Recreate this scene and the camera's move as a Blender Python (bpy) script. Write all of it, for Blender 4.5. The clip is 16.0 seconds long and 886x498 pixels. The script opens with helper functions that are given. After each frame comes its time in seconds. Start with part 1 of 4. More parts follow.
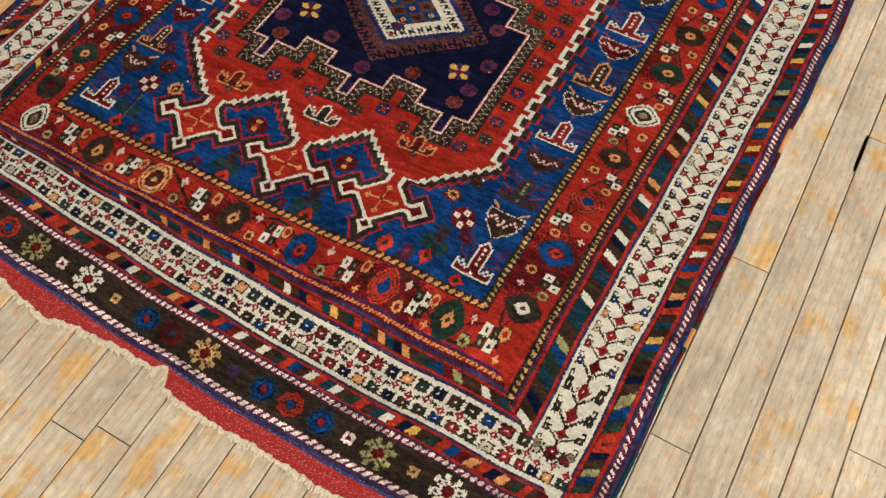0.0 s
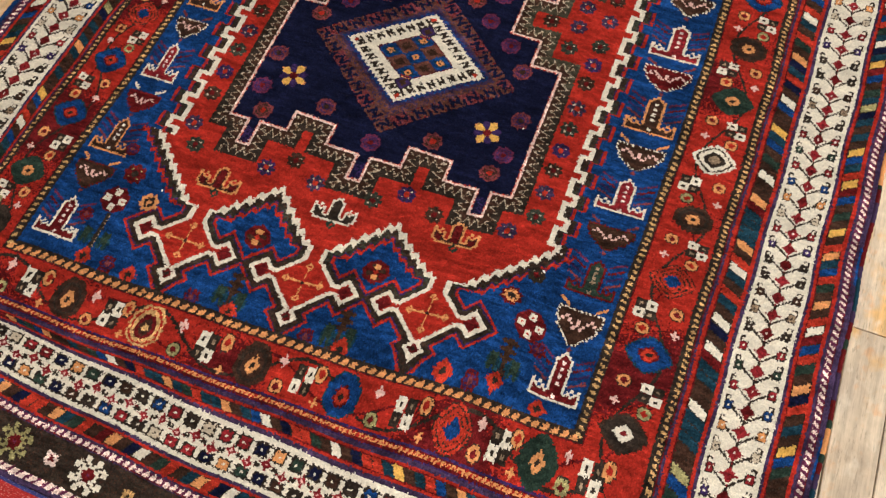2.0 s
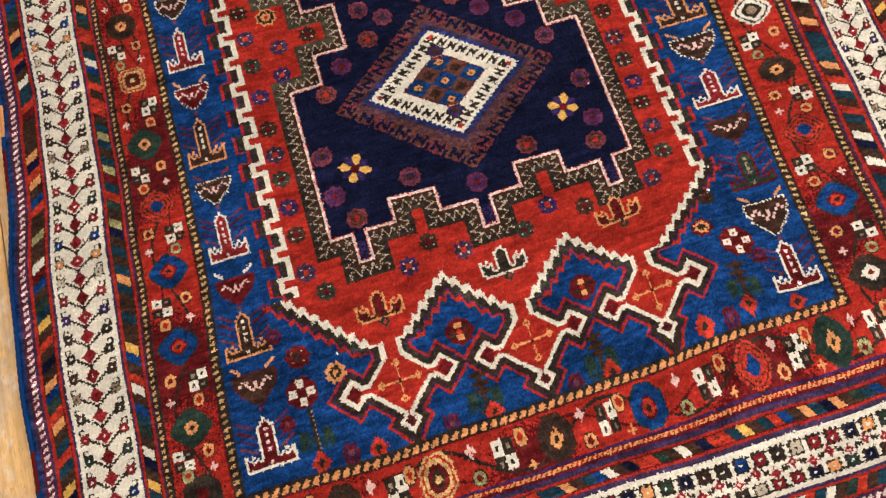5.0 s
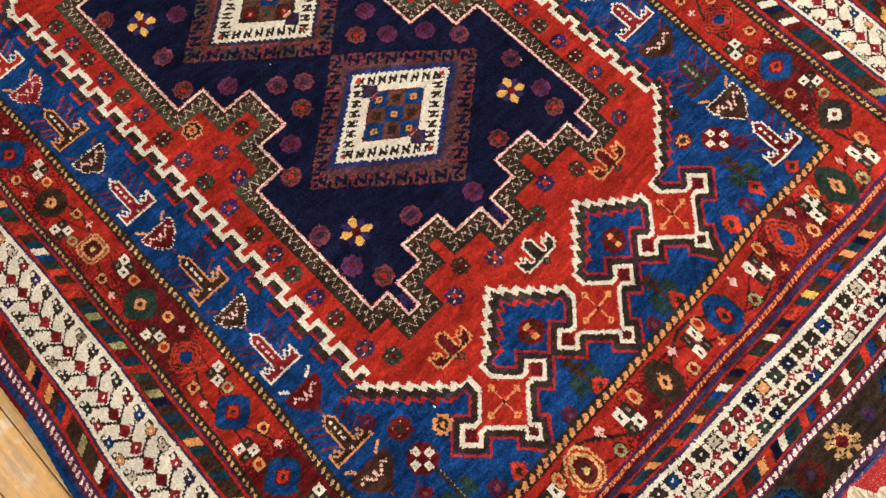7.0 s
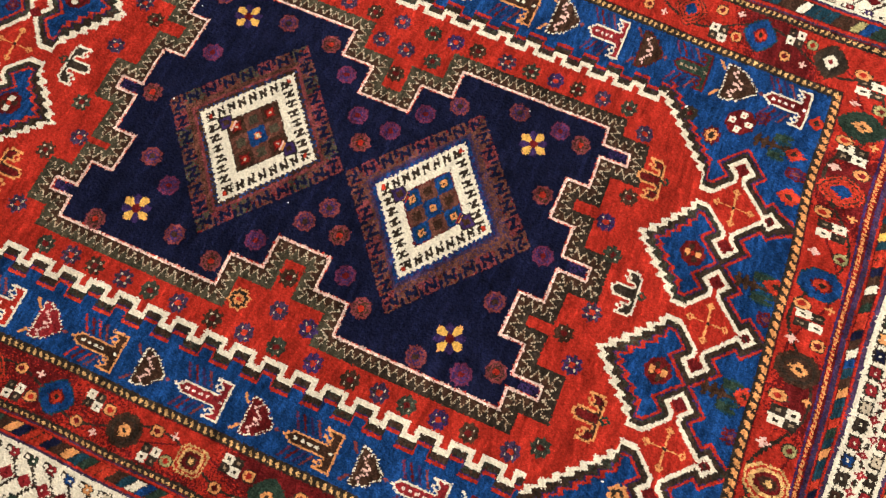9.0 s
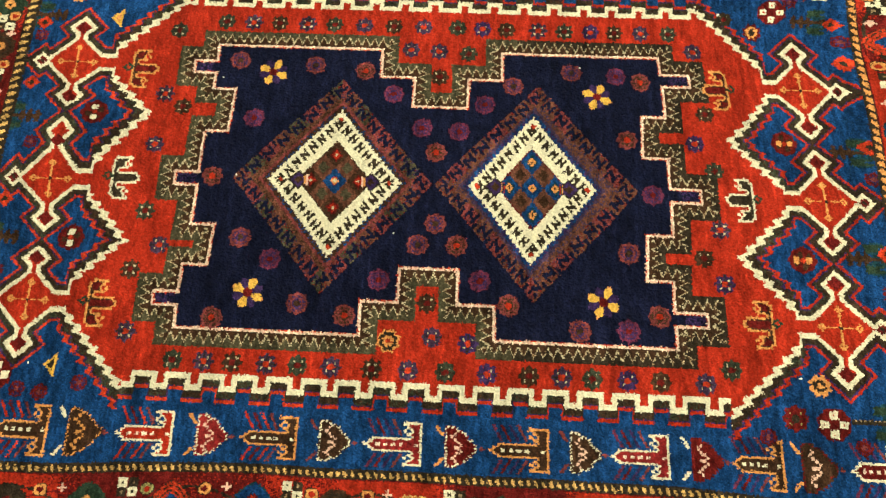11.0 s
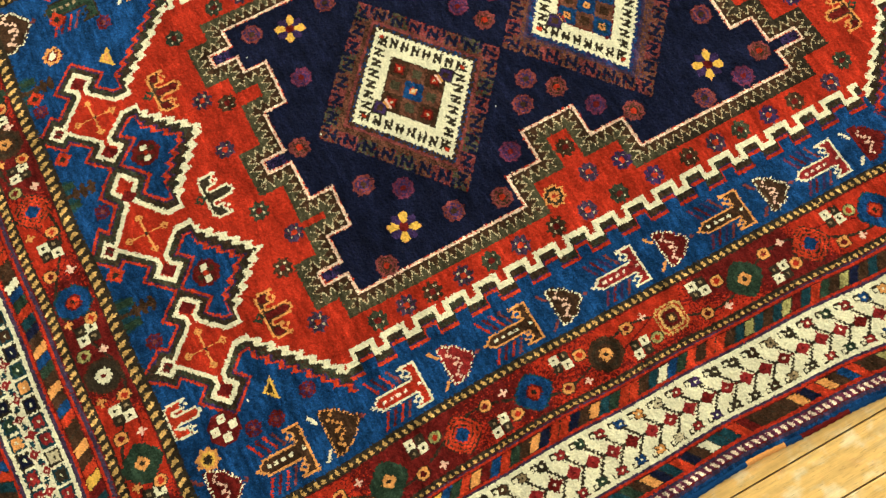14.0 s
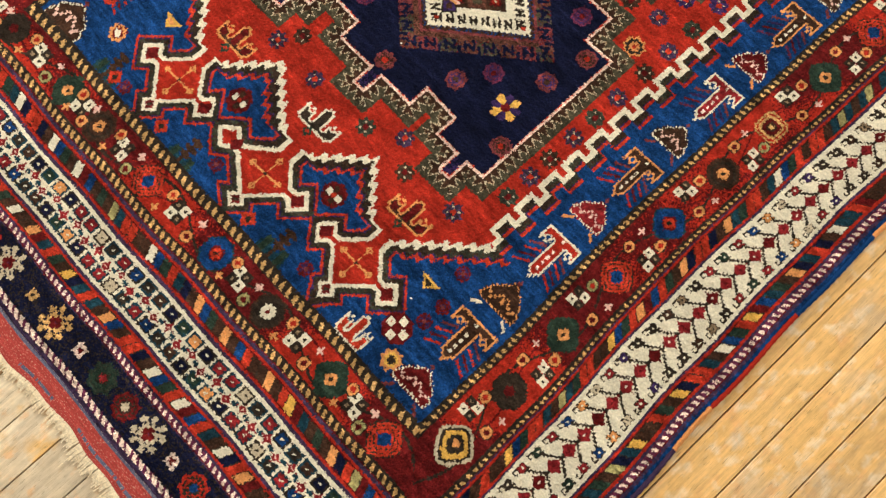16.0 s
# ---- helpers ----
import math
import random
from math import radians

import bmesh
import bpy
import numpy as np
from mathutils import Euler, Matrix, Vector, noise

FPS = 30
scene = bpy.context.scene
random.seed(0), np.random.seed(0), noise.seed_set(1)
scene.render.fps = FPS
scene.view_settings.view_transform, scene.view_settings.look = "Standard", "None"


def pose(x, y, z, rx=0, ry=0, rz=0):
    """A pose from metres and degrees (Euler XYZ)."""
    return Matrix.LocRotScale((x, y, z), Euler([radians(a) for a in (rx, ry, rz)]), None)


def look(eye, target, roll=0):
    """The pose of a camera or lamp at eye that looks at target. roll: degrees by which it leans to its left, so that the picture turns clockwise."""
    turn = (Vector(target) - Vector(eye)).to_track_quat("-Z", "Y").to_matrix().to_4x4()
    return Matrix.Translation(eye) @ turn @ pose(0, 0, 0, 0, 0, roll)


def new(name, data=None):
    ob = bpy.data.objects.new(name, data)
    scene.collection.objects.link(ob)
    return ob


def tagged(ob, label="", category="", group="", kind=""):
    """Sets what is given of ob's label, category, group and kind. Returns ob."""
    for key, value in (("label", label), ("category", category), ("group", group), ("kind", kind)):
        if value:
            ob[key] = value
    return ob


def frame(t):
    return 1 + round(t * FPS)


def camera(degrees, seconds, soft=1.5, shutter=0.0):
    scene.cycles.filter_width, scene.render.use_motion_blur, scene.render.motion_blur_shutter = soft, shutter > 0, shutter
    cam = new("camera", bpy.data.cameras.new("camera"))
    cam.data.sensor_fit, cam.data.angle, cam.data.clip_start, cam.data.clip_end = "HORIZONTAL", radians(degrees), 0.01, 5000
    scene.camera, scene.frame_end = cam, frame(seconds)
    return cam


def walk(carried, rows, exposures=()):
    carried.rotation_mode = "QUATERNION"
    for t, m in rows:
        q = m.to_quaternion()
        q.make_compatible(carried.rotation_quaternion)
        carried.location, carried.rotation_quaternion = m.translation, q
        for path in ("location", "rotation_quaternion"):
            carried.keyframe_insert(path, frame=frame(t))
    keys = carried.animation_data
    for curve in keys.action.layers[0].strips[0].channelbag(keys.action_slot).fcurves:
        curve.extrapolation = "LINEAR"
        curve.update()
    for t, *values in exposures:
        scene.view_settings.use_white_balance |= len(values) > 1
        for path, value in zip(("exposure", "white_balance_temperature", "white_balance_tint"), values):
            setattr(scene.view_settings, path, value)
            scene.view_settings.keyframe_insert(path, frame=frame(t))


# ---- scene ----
cam = camera(55.7, 16.0, soft=1.3)
PATH = [
    (0, (0.829, -1.476, 1.515), (0.337, -0.621, -0.224), -0.3),
    (0.5, (0.743, -1.42, 1.475), (0.27, -0.596, -0.285), -0.7),
    (1, (0.677, -1.345, 1.432), (0.224, -0.537, -0.34), -1.7),
    (1.5, (0.581, -1.249, 1.396), (0.178, -0.45, -0.393), -2.0),
    (2, (0.472, -1.165, 1.393), (0.128, -0.383, -0.415), -2.9),
    (2.5, (0.343, -1.145, 1.394), (0.068, -0.376, -0.432), -3.3),
    (3, (0.219, -1.13, 1.421), (0.037, -0.376, -0.422), -3.9),
    (3.5, (0.119, -1.095, 1.405), (0.042, -0.352, -0.45), -3.7),
    (4, (-0.01, -1.029, 1.383), (0.0, -0.304, -0.481), -3.7),
    (4.5, (-0.117, -0.993, 1.419), (-0.035, -0.306, -0.457), -4.0),
    (4.7, (-0.162, -0.996, 1.437), (-0.053, -0.332, -0.447), -3.9),
    (6.8, (-0.436, -0.815, 1.455), (-0.008, -0.337, -0.44), 0.2),
    (7, (-0.469, -0.803, 1.46), (-0.02, -0.336, -0.432), -0.4),
    (7.5, (-0.58, -0.756, 1.498), (-0.078, -0.348, -0.395), 0.1),
    (8, (-0.599, -0.673, 1.51), (-0.053, -0.314, -0.38), 0.3),
    (8.5, (-0.555, -0.548, 1.468), (0.028, -0.236, -0.42), 0.6),
    (9, (-0.54, -0.435, 1.455), (0.077, -0.169, -0.429), 0.6),
    (9.5, (-0.602, -0.346, 1.483), (0.039, -0.114, -0.397), -0.7),
    (9.7, (-0.617, -0.308, 1.477), (0.033, -0.093, -0.403), -1.2),
    (11.8, (-0.655, 0.043, 1.411), (0.028, 0.025, -0.469), -4.5),
    (12, (-0.646, 0.075, 1.402), (0.028, 0.031, -0.48), -4.4),
    (12.5, (-0.604, 0.152, 1.361), (0.048, 0.057, -0.527), -5.2),
    (13, (-0.598, 0.24, 1.366), (0.021, 0.104, -0.531), -6.5),
    (13.5, (-0.668, 0.348, 1.394), (-0.081, 0.171, -0.51), -6.9),
    (14, (-0.689, 0.433, 1.402), (-0.146, 0.226, -0.511), -7.5),
    (14.5, (-0.636, 0.505, 1.358), (-0.125, 0.27, -0.561), -7.6),
    (15, (-0.616, 0.567, 1.348), (-0.139, 0.312, -0.578), -7.8),
    (15.5, (-0.634, 0.675, 1.402), (-0.199, 0.417, -0.533), -8.7),
    (16, (-0.646, 0.794, 1.448), (-0.238, 0.518, -0.49), -8.9),
]
EXPOSURES = [(0, -0.58, 6350, 7), (2, -0.36, 6350, 11), (4, -0.14, 6250, 13), (7, -0.06, 6450, 12), (9, 0.11, 6650, 9), (10.8, 0.19, 7800, -12), (12.5, 0.28, 8150, -24), (14.2, 0.22, 7450, -13), (14.8, 0.19, 6950, -4), (16, 0.04, 6850, 3)]
walk(cam, [(t, look(eye, target, roll)) for t, eye, target, roll in PATH], EXPOSURES)
# ---------------------------------------------------------------- world and light
world = bpy.data.worlds.new("world")
scene.world = world
world.use_nodes = True
wn = world.node_tree
sky = wn.nodes.new("ShaderNodeTexSky")
sky.sky_type = "NISHITA"
sky.sun_disc = False
sky.sun_elevation, sky.sun_rotation = radians(35), radians(20)
wn.nodes["Background"].inputs["Strength"].default_value = 0.1
wn.links.new(sky.outputs["Color"], wn.nodes["Background"].inputs["Color"])


def fill_light(name, eye, target, w, h, watts, colour):
    lamp = bpy.data.lights.new(name, "AREA")
    lamp.shape, lamp.size, lamp.size_y, lamp.energy, lamp.color = "RECTANGLE", w, h, watts, colour
    ob = new(name, lamp)
    ob.matrix_world = look(eye, target)
    return ob


X0, X1, Y0, Y1, ROOM_H = -3.2, 3.6, -4.0, 4.4, 3.0     # an assumed room round the rug, out of view
# Fill lamps added in assumed openings on all four sides; no window is seen.
fill_light("fill_light", (0.4, Y1 - 0.02, 1.55), (0.4, 0, 1.1), 4.4, 1.8, 22, (1.0, 0.995, 0.98))
fill_light("fill_light", (X0 + 0.02, 0.2, 1.55), (0, 0.2, 1.1), 4.6, 1.8, 20, (1.0, 0.985, 0.95))
fill_light("fill_light", (X1 - 0.02, 0.0, 1.55), (0, 0.0, 1.1), 4.6, 1.8, 168, (1.0, 0.985, 0.95))
fill_light("fill_light", (0.2, Y0 + 0.02, 1.55), (0.2, 0, 1.1), 4.4, 1.8, 124, (1.0, 0.985, 0.95))

# ---------------------------------------------------------------- materials


def material(name, rough=0.8):
    m = bpy.data.materials.new(name)
    m.use_nodes = True
    b = m.node_tree.nodes["Principled BSDF"]
    b.inputs["Roughness"].default_value = rough
    return m, m.node_tree, b


def node(tree, kind, **values):
    n = tree.nodes.new(kind)
    for key, value in values.items():
        n.inputs[key.replace("_", " ")].default_value = value
    return n


def scaled(tree, sx, sy, sz):
    c = tree.nodes.new("ShaderNodeTexCoord")
    m = tree.nodes.new("ShaderNodeMapping")
    m.inputs["Scale"].default_value = (sx, sy, sz)
    tree.links.new(c.outputs["Object"], m.inputs["Vector"])
    return m.outputs["Vector"]


def remap(tree, value, lo, hi, a, b):
    r = node(tree, "ShaderNodeMapRange", From_Min=lo, From_Max=hi, To_Min=a, To_Max=b)
    tree.links.new(value, r.inputs["Value"])
    return r.outputs["Result"]


def times(tree, x, y):
    n = tree.nodes.new("ShaderNodeMath")
    n.operation = "MULTIPLY"
    tree.links.new(x, n.inputs[0])
    tree.links.new(y, n.inputs[1])
    return n.outputs[0]


def shade(tree, colour, factor):
    """colour times a grey factor."""
    n = tree.nodes.new("ShaderNodeVectorMath")
    n.operation = "SCALE"
    tree.links.new(colour, n.inputs[0])
    tree.links.new(factor, n.inputs["Scale"])
    return n.outputs["Vector"]


def noise_tex(tree, vector, scale, detail=3.0):
    n = node(tree, "ShaderNodeTexNoise", Scale=scale, Detail=detail)
    tree.links.new(vector, n.inputs["Vector"])
    return n.outputs["Fac"]


def bump(tree, b, height, strength, distance):
    n = node(tree, "ShaderNodeBump", Strength=strength, Distance=distance)
    tree.links.new(height, n.inputs["Height"])
    tree.links.new(n.outputs["Normal"], b.inputs["Normal"])


def wool_material():
    """Knotted wool pile: the dye of each knot, streaked along the rows, with tufts."""
    m, t, b = material("wool_pile", 0.95)
    dye = t.nodes.new("ShaderNodeAttribute")
    dye.attribute_name = "dye"
    abrash = remap(t, noise_tex(t, scaled(t, 0.5, 9, 1), 2.4, 4), 0.3, 0.7, 0.88, 1.1)
    patches = remap(t, noise_tex(t, scaled(t, 1, 1, 1), 7, 3), 0.3, 0.7, 0.93, 1.06)
    tuft = noise_tex(t, scaled(t, 1, 1, 1), 330, 2)
    tufts = remap(t, tuft, 0.25, 0.75, 0.8, 1.16)
    colour = shade(t, dye.outputs["Color"], times(t, times(t, abrash, patches), tufts))
    t.links.new(colour, b.inputs["Base Color"])
    b.inputs["Specular IOR Level"].default_value = 0.04
    bump(t, b, tuft, 0.85, 0.0025)
    return m


def weave_material():
    """Flat red weave with blue and pale weft streaks."""
    m, t, b = material("flat_weave", 0.95)
    dye = t.nodes.new("ShaderNodeAttribute")
    dye.attribute_name = "dye"
    streak = noise_tex(t, scaled(t, 4, 90, 1), 6, 4)
    speck = noise_tex(t, scaled(t, 1, 2, 1), 260, 1)
    colour = shade(t, dye.outputs["Color"], times(t, remap(t, streak, 0.3, 0.7, 0.75, 1.25), remap(t, speck, 0.3, 0.7, 0.8, 1.2)))
    pale = node(t, "ShaderNodeMix")
    pale.data_type = "RGBA"
    fac = remap(t, speck, 0.61, 0.70, 0, 0.6)
    t.links.new(fac, pale.inputs["Factor"])
    t.links.new(colour, pale.inputs["A"])
    pale.inputs["B"].default_value = (0.55, 0.38, 0.3, 1)
    t.links.new(pale.outputs["Result"], b.inputs["Base Color"])
    b.inputs["Specular IOR Level"].default_value = 0.1
    bump(t, b, speck, 0.6, 0.001)
    return m


def plain_material(name, rgb, rough, grain=60.0, depth=0.12, height=0.0005):
    m, t, b = material(name, rough)
    n = noise_tex(t, scaled(t, 1, 1, 1), grain, 4)
    c = node(t, "ShaderNodeRGB")
    c.outputs[0].default_value = (*rgb, 1)
    t.links.new(shade(t, c.outputs[0], remap(t, n, 0.3, 0.7, 1 - depth, 1 + depth)), b.inputs["Base Color"])
    bump(t, b, n, 0.3, height)
    return m


def board_material():
    """Worn oak strip: each board its own tone, long grain, grey bare patches and amber old varnish."""
    m, t, b = material("worn_oak", 0.5)
    info = t.nodes.new("ShaderNodeObjectInfo")
    co = t.nodes.new("ShaderNodeTexCoord")
    off = t.nodes.new("ShaderNodeVectorMath")
    off.operation = "MULTIPLY_ADD"
    off.inputs[1].default_value = (37, 91, 13)
    t.links.new(info.outputs["Random"], off.inputs[0])
    t.links.new(co.outputs["Object"], off.inputs[2])

    def mapped(sx, sy):
        mp = node(t, "ShaderNodeMapping", Scale=(sx, sy, 1))
        t.links.new(off.outputs[0], mp.inputs["Vector"])
        return mp.outputs["Vector"]
    def mixed(factor, low, rgb):
        mx = node(t, "ShaderNodeMix")
        mx.data_type = "RGBA"
        t.links.new(factor, mx.inputs["Factor"])
        t.links.new(low, mx.inputs["A"])
        mx.inputs["B"].default_value = (*rgb, 1)
        return mx.outputs["Result"]

    def plus(x, y):
        n = t.nodes.new("ShaderNodeMath")
        n.operation = "ADD"
        t.links.new(x, n.inputs[0])
        t.links.new(y, n.inputs[1])
        return n.outputs[0]
    tone = noise_tex(t, mapped(8, 4.5), 1.8, 7)
    ramp = t.nodes.new("ShaderNodeValToRGB")
    e = ramp.color_ramp.elements
    e[0].position, e[0].color = 0.3, (0.53, 0.41, 0.285, 1)
    e[1].position, e[1].color = 0.7, (0.77, 0.63, 0.455, 1)
    t.links.new(tone, ramp.inputs["Fac"])
    geo = t.nodes.new("ShaderNodeNewGeometry")
    sep = t.nodes.new("ShaderNodeSeparateXYZ")
    t.links.new(geo.outputs["Position"], sep.inputs[0])
    worn = noise_tex(t, mapped(8, 5.0), 2.2, 9)
    amber_lean = plus(remap(t, info.outputs["Random"], 0, 1, -0.06, 0.06), remap(t, sep.outputs["X"], -0.95, -0.25, 0.23, -0.035))
    varnish = remap(t, plus(worn, amber_lean), 0.50, 0.60, 0, 0.8)          # old varnish; its lean to the west also paints in warmer, glare-free light
    colour = mixed(varnish, ramp.outputs["Color"], (0.74, 0.41, 0.115))
    bare = noise_tex(t, mapped(6, 3.0), 2.4, 8)
    colour = mixed(remap(t, bare, 0.50, 0.64, 0, 0.45), colour, (0.50, 0.405, 0.31))
    spots = noise_tex(t, mapped(26, 16), 1.7, 6)
    colour = mixed(remap(t, spots, 0.57, 0.68, 0, 0.55), colour, (0.70, 0.36, 0.15))
    scuff = noise_tex(t, mapped(13, 9), 3.0, 9)
    colour = mixed(remap(t, scuff, 0.54, 0.70, 0, 0.6), colour, (0.80, 0.69, 0.53))
    warp = node(t, "ShaderNodeTexNoise", Scale=1.0, Detail=5.0, Distortion=1.4)
    t.links.new(mapped(40, 5.5), warp.inputs["Vector"])
    rings = node(t, "ShaderNodeTexWave", Scale=1.0, Distortion=11.0, Detail=4.0, Detail_Scale=0.4)
    t.links.new(mapped(17, 1.3), rings.inputs["Vector"])
    hair = noise_tex(t, mapped(210, 15), 1.6, 6)
    pores = noise_tex(t, mapped(330, 45), 1.0, 2)
    lines = noise_tex(t, mapped(720, 26), 1.0, 3)
    mottle_of = noise_tex(t, mapped(60, 42), 1.5, 7)
    speckle = times(t, remap(t, mottle_of, 0.32, 0.68, 0.91, 1.06), remap(t, lines, 0.36, 0.5, 0.90, 1.02))
    fine = times(t, remap(t, warp.outputs["Fac"], 0.36, 0.60, 0.90, 1.04), remap(t, rings.outputs["Fac"], 0.0, 0.5, 0.90, 1.02))
    fine = times(t, fine, times(t, remap(t, hair, 0.3, 0.7, 0.92, 1.05), remap(t, pores, 0.62, 0.70, 1.0, 0.70)))
    fine = times(t, fine, speckle)
    board = remap(t, info.outputs["Random"], 0, 1, 0.88, 1.08)
    t.links.new(shade(t, colour, times(t, board, fine)), b.inputs["Base Color"])
    t.links.new(remap(t, worn, 0.3, 0.7, 0.52, 0.32), b.inputs["Roughness"])
    bump(t, b, lines, 0.35, 0.0006)
    return m


WOOL, WEAVE, OAK = wool_material(), weave_material(), board_material()
PLASTER = plain_material("wall_paint", (0.78, 0.76, 0.72), 0.9, 40, 0.04)
SUBFLOOR = plain_material("dark_subfloor", (0.03, 0.022, 0.016), 0.9)
FILLER = plain_material("dark_filler", (0.15, 0.115, 0.095), 0.7)
COTTON = plain_material("undyed_cotton", (0.74, 0.62, 0.45), 0.95, 300, 0.2)
FLUFF = plain_material("pale_lint", (0.8, 0.8, 0.78), 0.95, 300, 0.1)

# ---------------------------------------------------------------- building helpers


def part(name, bm, mat, parent=None, label=""):
    me = bpy.data.meshes.new(name)
    bm.to_mesh(me)
    bm.free()
    if mat:
        me.materials.append(mat)
    ob = new(name, me)
    ob.parent = parent
    if label:
        ob["label"] = label
    return ob


def box(bm, x0, x1, y0, y1, z0, z1):
    r = bmesh.ops.create_cube(bm, size=1)
    bmesh.ops.transform(bm, matrix=Matrix.LocRotScale(((x0 + x1) / 2, (y0 + y1) / 2, (z0 + z1) / 2), None, (x1 - x0, y1 - y0, z1 - z0)), verts=r["verts"])


def wall(name, axis, at, thick, a0, a1, o0, o1, z0, z1):
    """An unseen wall, added to bounce the fill light, with one opening through it."""
    bm = bmesh.new()
    spans = [(a0, o0, 0, ROOM_H), (o1, a1, 0, ROOM_H), (o0, o1, 0, z0), (o0, o1, z1, ROOM_H)]
    for p, q, u, v in spans:
        if axis == "x":
            box(bm, p, q, at, at + thick, u, v)
        else:
            box(bm, at, at + thick, p, q, u, v)
    return tagged(part(name, bm, PLASTER), "added unseen white wall with a wide opening for fill light", "wall", kind="structure")


wall("wall_north", "x", Y1, 0.2, X0, X1, -1.8, 2.6, 0.65, 2.45)
wall("wall_south", "x", Y0 - 0.2, 0.2, X0, X1, -2.0, 2.4, 0.65, 2.45)
wall("wall_west", "y", X0 - 0.2, 0.2, Y0 - 0.2, Y1 + 0.2, -2.1, 2.5, 0.65, 2.45)
wall("wall_east", "y", X1, 0.2, Y0 - 0.2, Y1 + 0.2, -2.3, 2.3, 0.65, 2.45)
# Unseen ceiling, added to close the assumed room and bounce light.
bm = bmesh.new()
box(bm, X0 - 0.2, X1 + 0.2, Y0 - 0.2, Y1 + 0.2, ROOM_H, ROOM_H + 0.1)
tagged(part("ceiling", bm, PLASTER), "added unseen plain white ceiling", "ceiling", kind="structure")

# ---------------------------------------------------------------- the rug's design
# Millimetres: u across, v along; one knot is 2 mm. Every cell has a dye and belongs to a motif.
KNOT = 2.0
HALF_U, HALF_V = 933.0, 1212.0
NU, NV = int(2 * HALF_U / KNOT), int(2 * HALF_V / KNOT)
U, V = np.meshgrid(-HALF_U + KNOT * (np.arange(NU) + 0.5), -HALF_V + KNOT * (np.arange(NV) + 0.5))
AU, AV = np.abs(U), np.abs(V)
DYES = {
    "red": (0.325, 0.022, 0.0135), "dark_red": (0.10, 0.008, 0.009), "scarlet": (0.38, 0.032, 0.017), "blue": (0.0065, 0.036, 0.132),
    "navy": (0.0058, 0.0072, 0.025), "ivory": (0.70, 0.64, 0.52), "brown": (0.028, 0.020, 0.015), "orange": (0.62, 0.27, 0.10),
    "yellow": (0.64, 0.37, 0.085), "purple": (0.10, 0.020, 0.050), "green": (0.020, 0.036, 0.026), "olive": (0.28, 0.25, 0.11),
    "pink": (0.70, 0.44, 0.38), "violet": (0.034, 0.018, 0.075), "umber": (0.042, 0.020, 0.013), "taupe": (0.24, 0.17, 0.11),
    "pale": (0.50, 0.42, 0.31), "rose": (0.15, 0.034, 0.038), "sage": (0.056, 0.049, 0.032), "teal": (0.010, 0.036, 0.055),
    "plum": (0.044, 0.026, 0.062), "moss": (0.033, 0.037, 0.027), "auburn": (0.105, 0.040, 0.029), "crimson": (0.20, 0.016, 0.020),
    "tan": (0.52, 0.31, 0.125), "blush": (0.72, 0.56, 0.49),
}
INDEX = {name: n for n, name in enumerate(DYES)}
DYE = np.full((NV, NU), INDEX["red"], np.uint8)
PART = np.zeros((NV, NU), np.int32)
PARTS = [("field", None, "madder red knotted wool field")]
rng = np.random.default_rng(7)


def motif(name, parent=0, label=""):
    PARTS.append((name, parent, label))
    return len(PARTS) - 1


def fill(mask, dye, owner=None):
    DYE[mask] = INDEX[dye]
    if owner is not None:
        PART[mask] = owner


class Patch:
    """A window of the design round a point, with local coordinates x, y in mm; turn: quarter turns."""

    def __init__(self, u, v, r, owner, turn=0, squash=1.0):
        i0, i1 = max(0, int((v - r + HALF_V) / KNOT)), min(NV, int((v + r + HALF_V) / KNOT) + 1)
        j0, j1 = max(0, int((u - r + HALF_U) / KNOT)), min(NU, int((u + r + HALF_U) / KNOT) + 1)
        self.cut, self.owner = (slice(i0, i1), slice(j0, j1)), owner
        x, y = U[self.cut] - u, (V[self.cut] - v) * squash
        for _ in range(turn % 4):
            x, y = y, -x
        self.x, self.y = x, y
        self.r, self.a = np.hypot(x, y), np.arctan2(y, x)
        self.l1, self.oct = np.abs(x) + np.abs(y), np.maximum(np.maximum(np.abs(x), np.abs(y)), (np.abs(x) + np.abs(y)) * 0.72)

    def fill(self, mask, dye, own=True):
        DYE[self.cut][mask] = INDEX[dye]
        if own:
            PART[self.cut][mask] = self.owner


def grow(mask, steps, square=False):
    """The mask grown by so many knots, in diamonds or in squares."""
    m = mask.copy()
    for _ in range(steps):
        g = m.copy()
        g[1:] |= m[:-1]
        g[:-1] |= m[1:]
        if square:
            m = g.copy()
            m[:, 1:] |= g[:, :-1]
            m[:, :-1] |= g[:, 1:]
        else:
            g[:, 1:] |= m[:, :-1]
            g[:, :-1] |= m[:, 1:]
            m = g
    return m


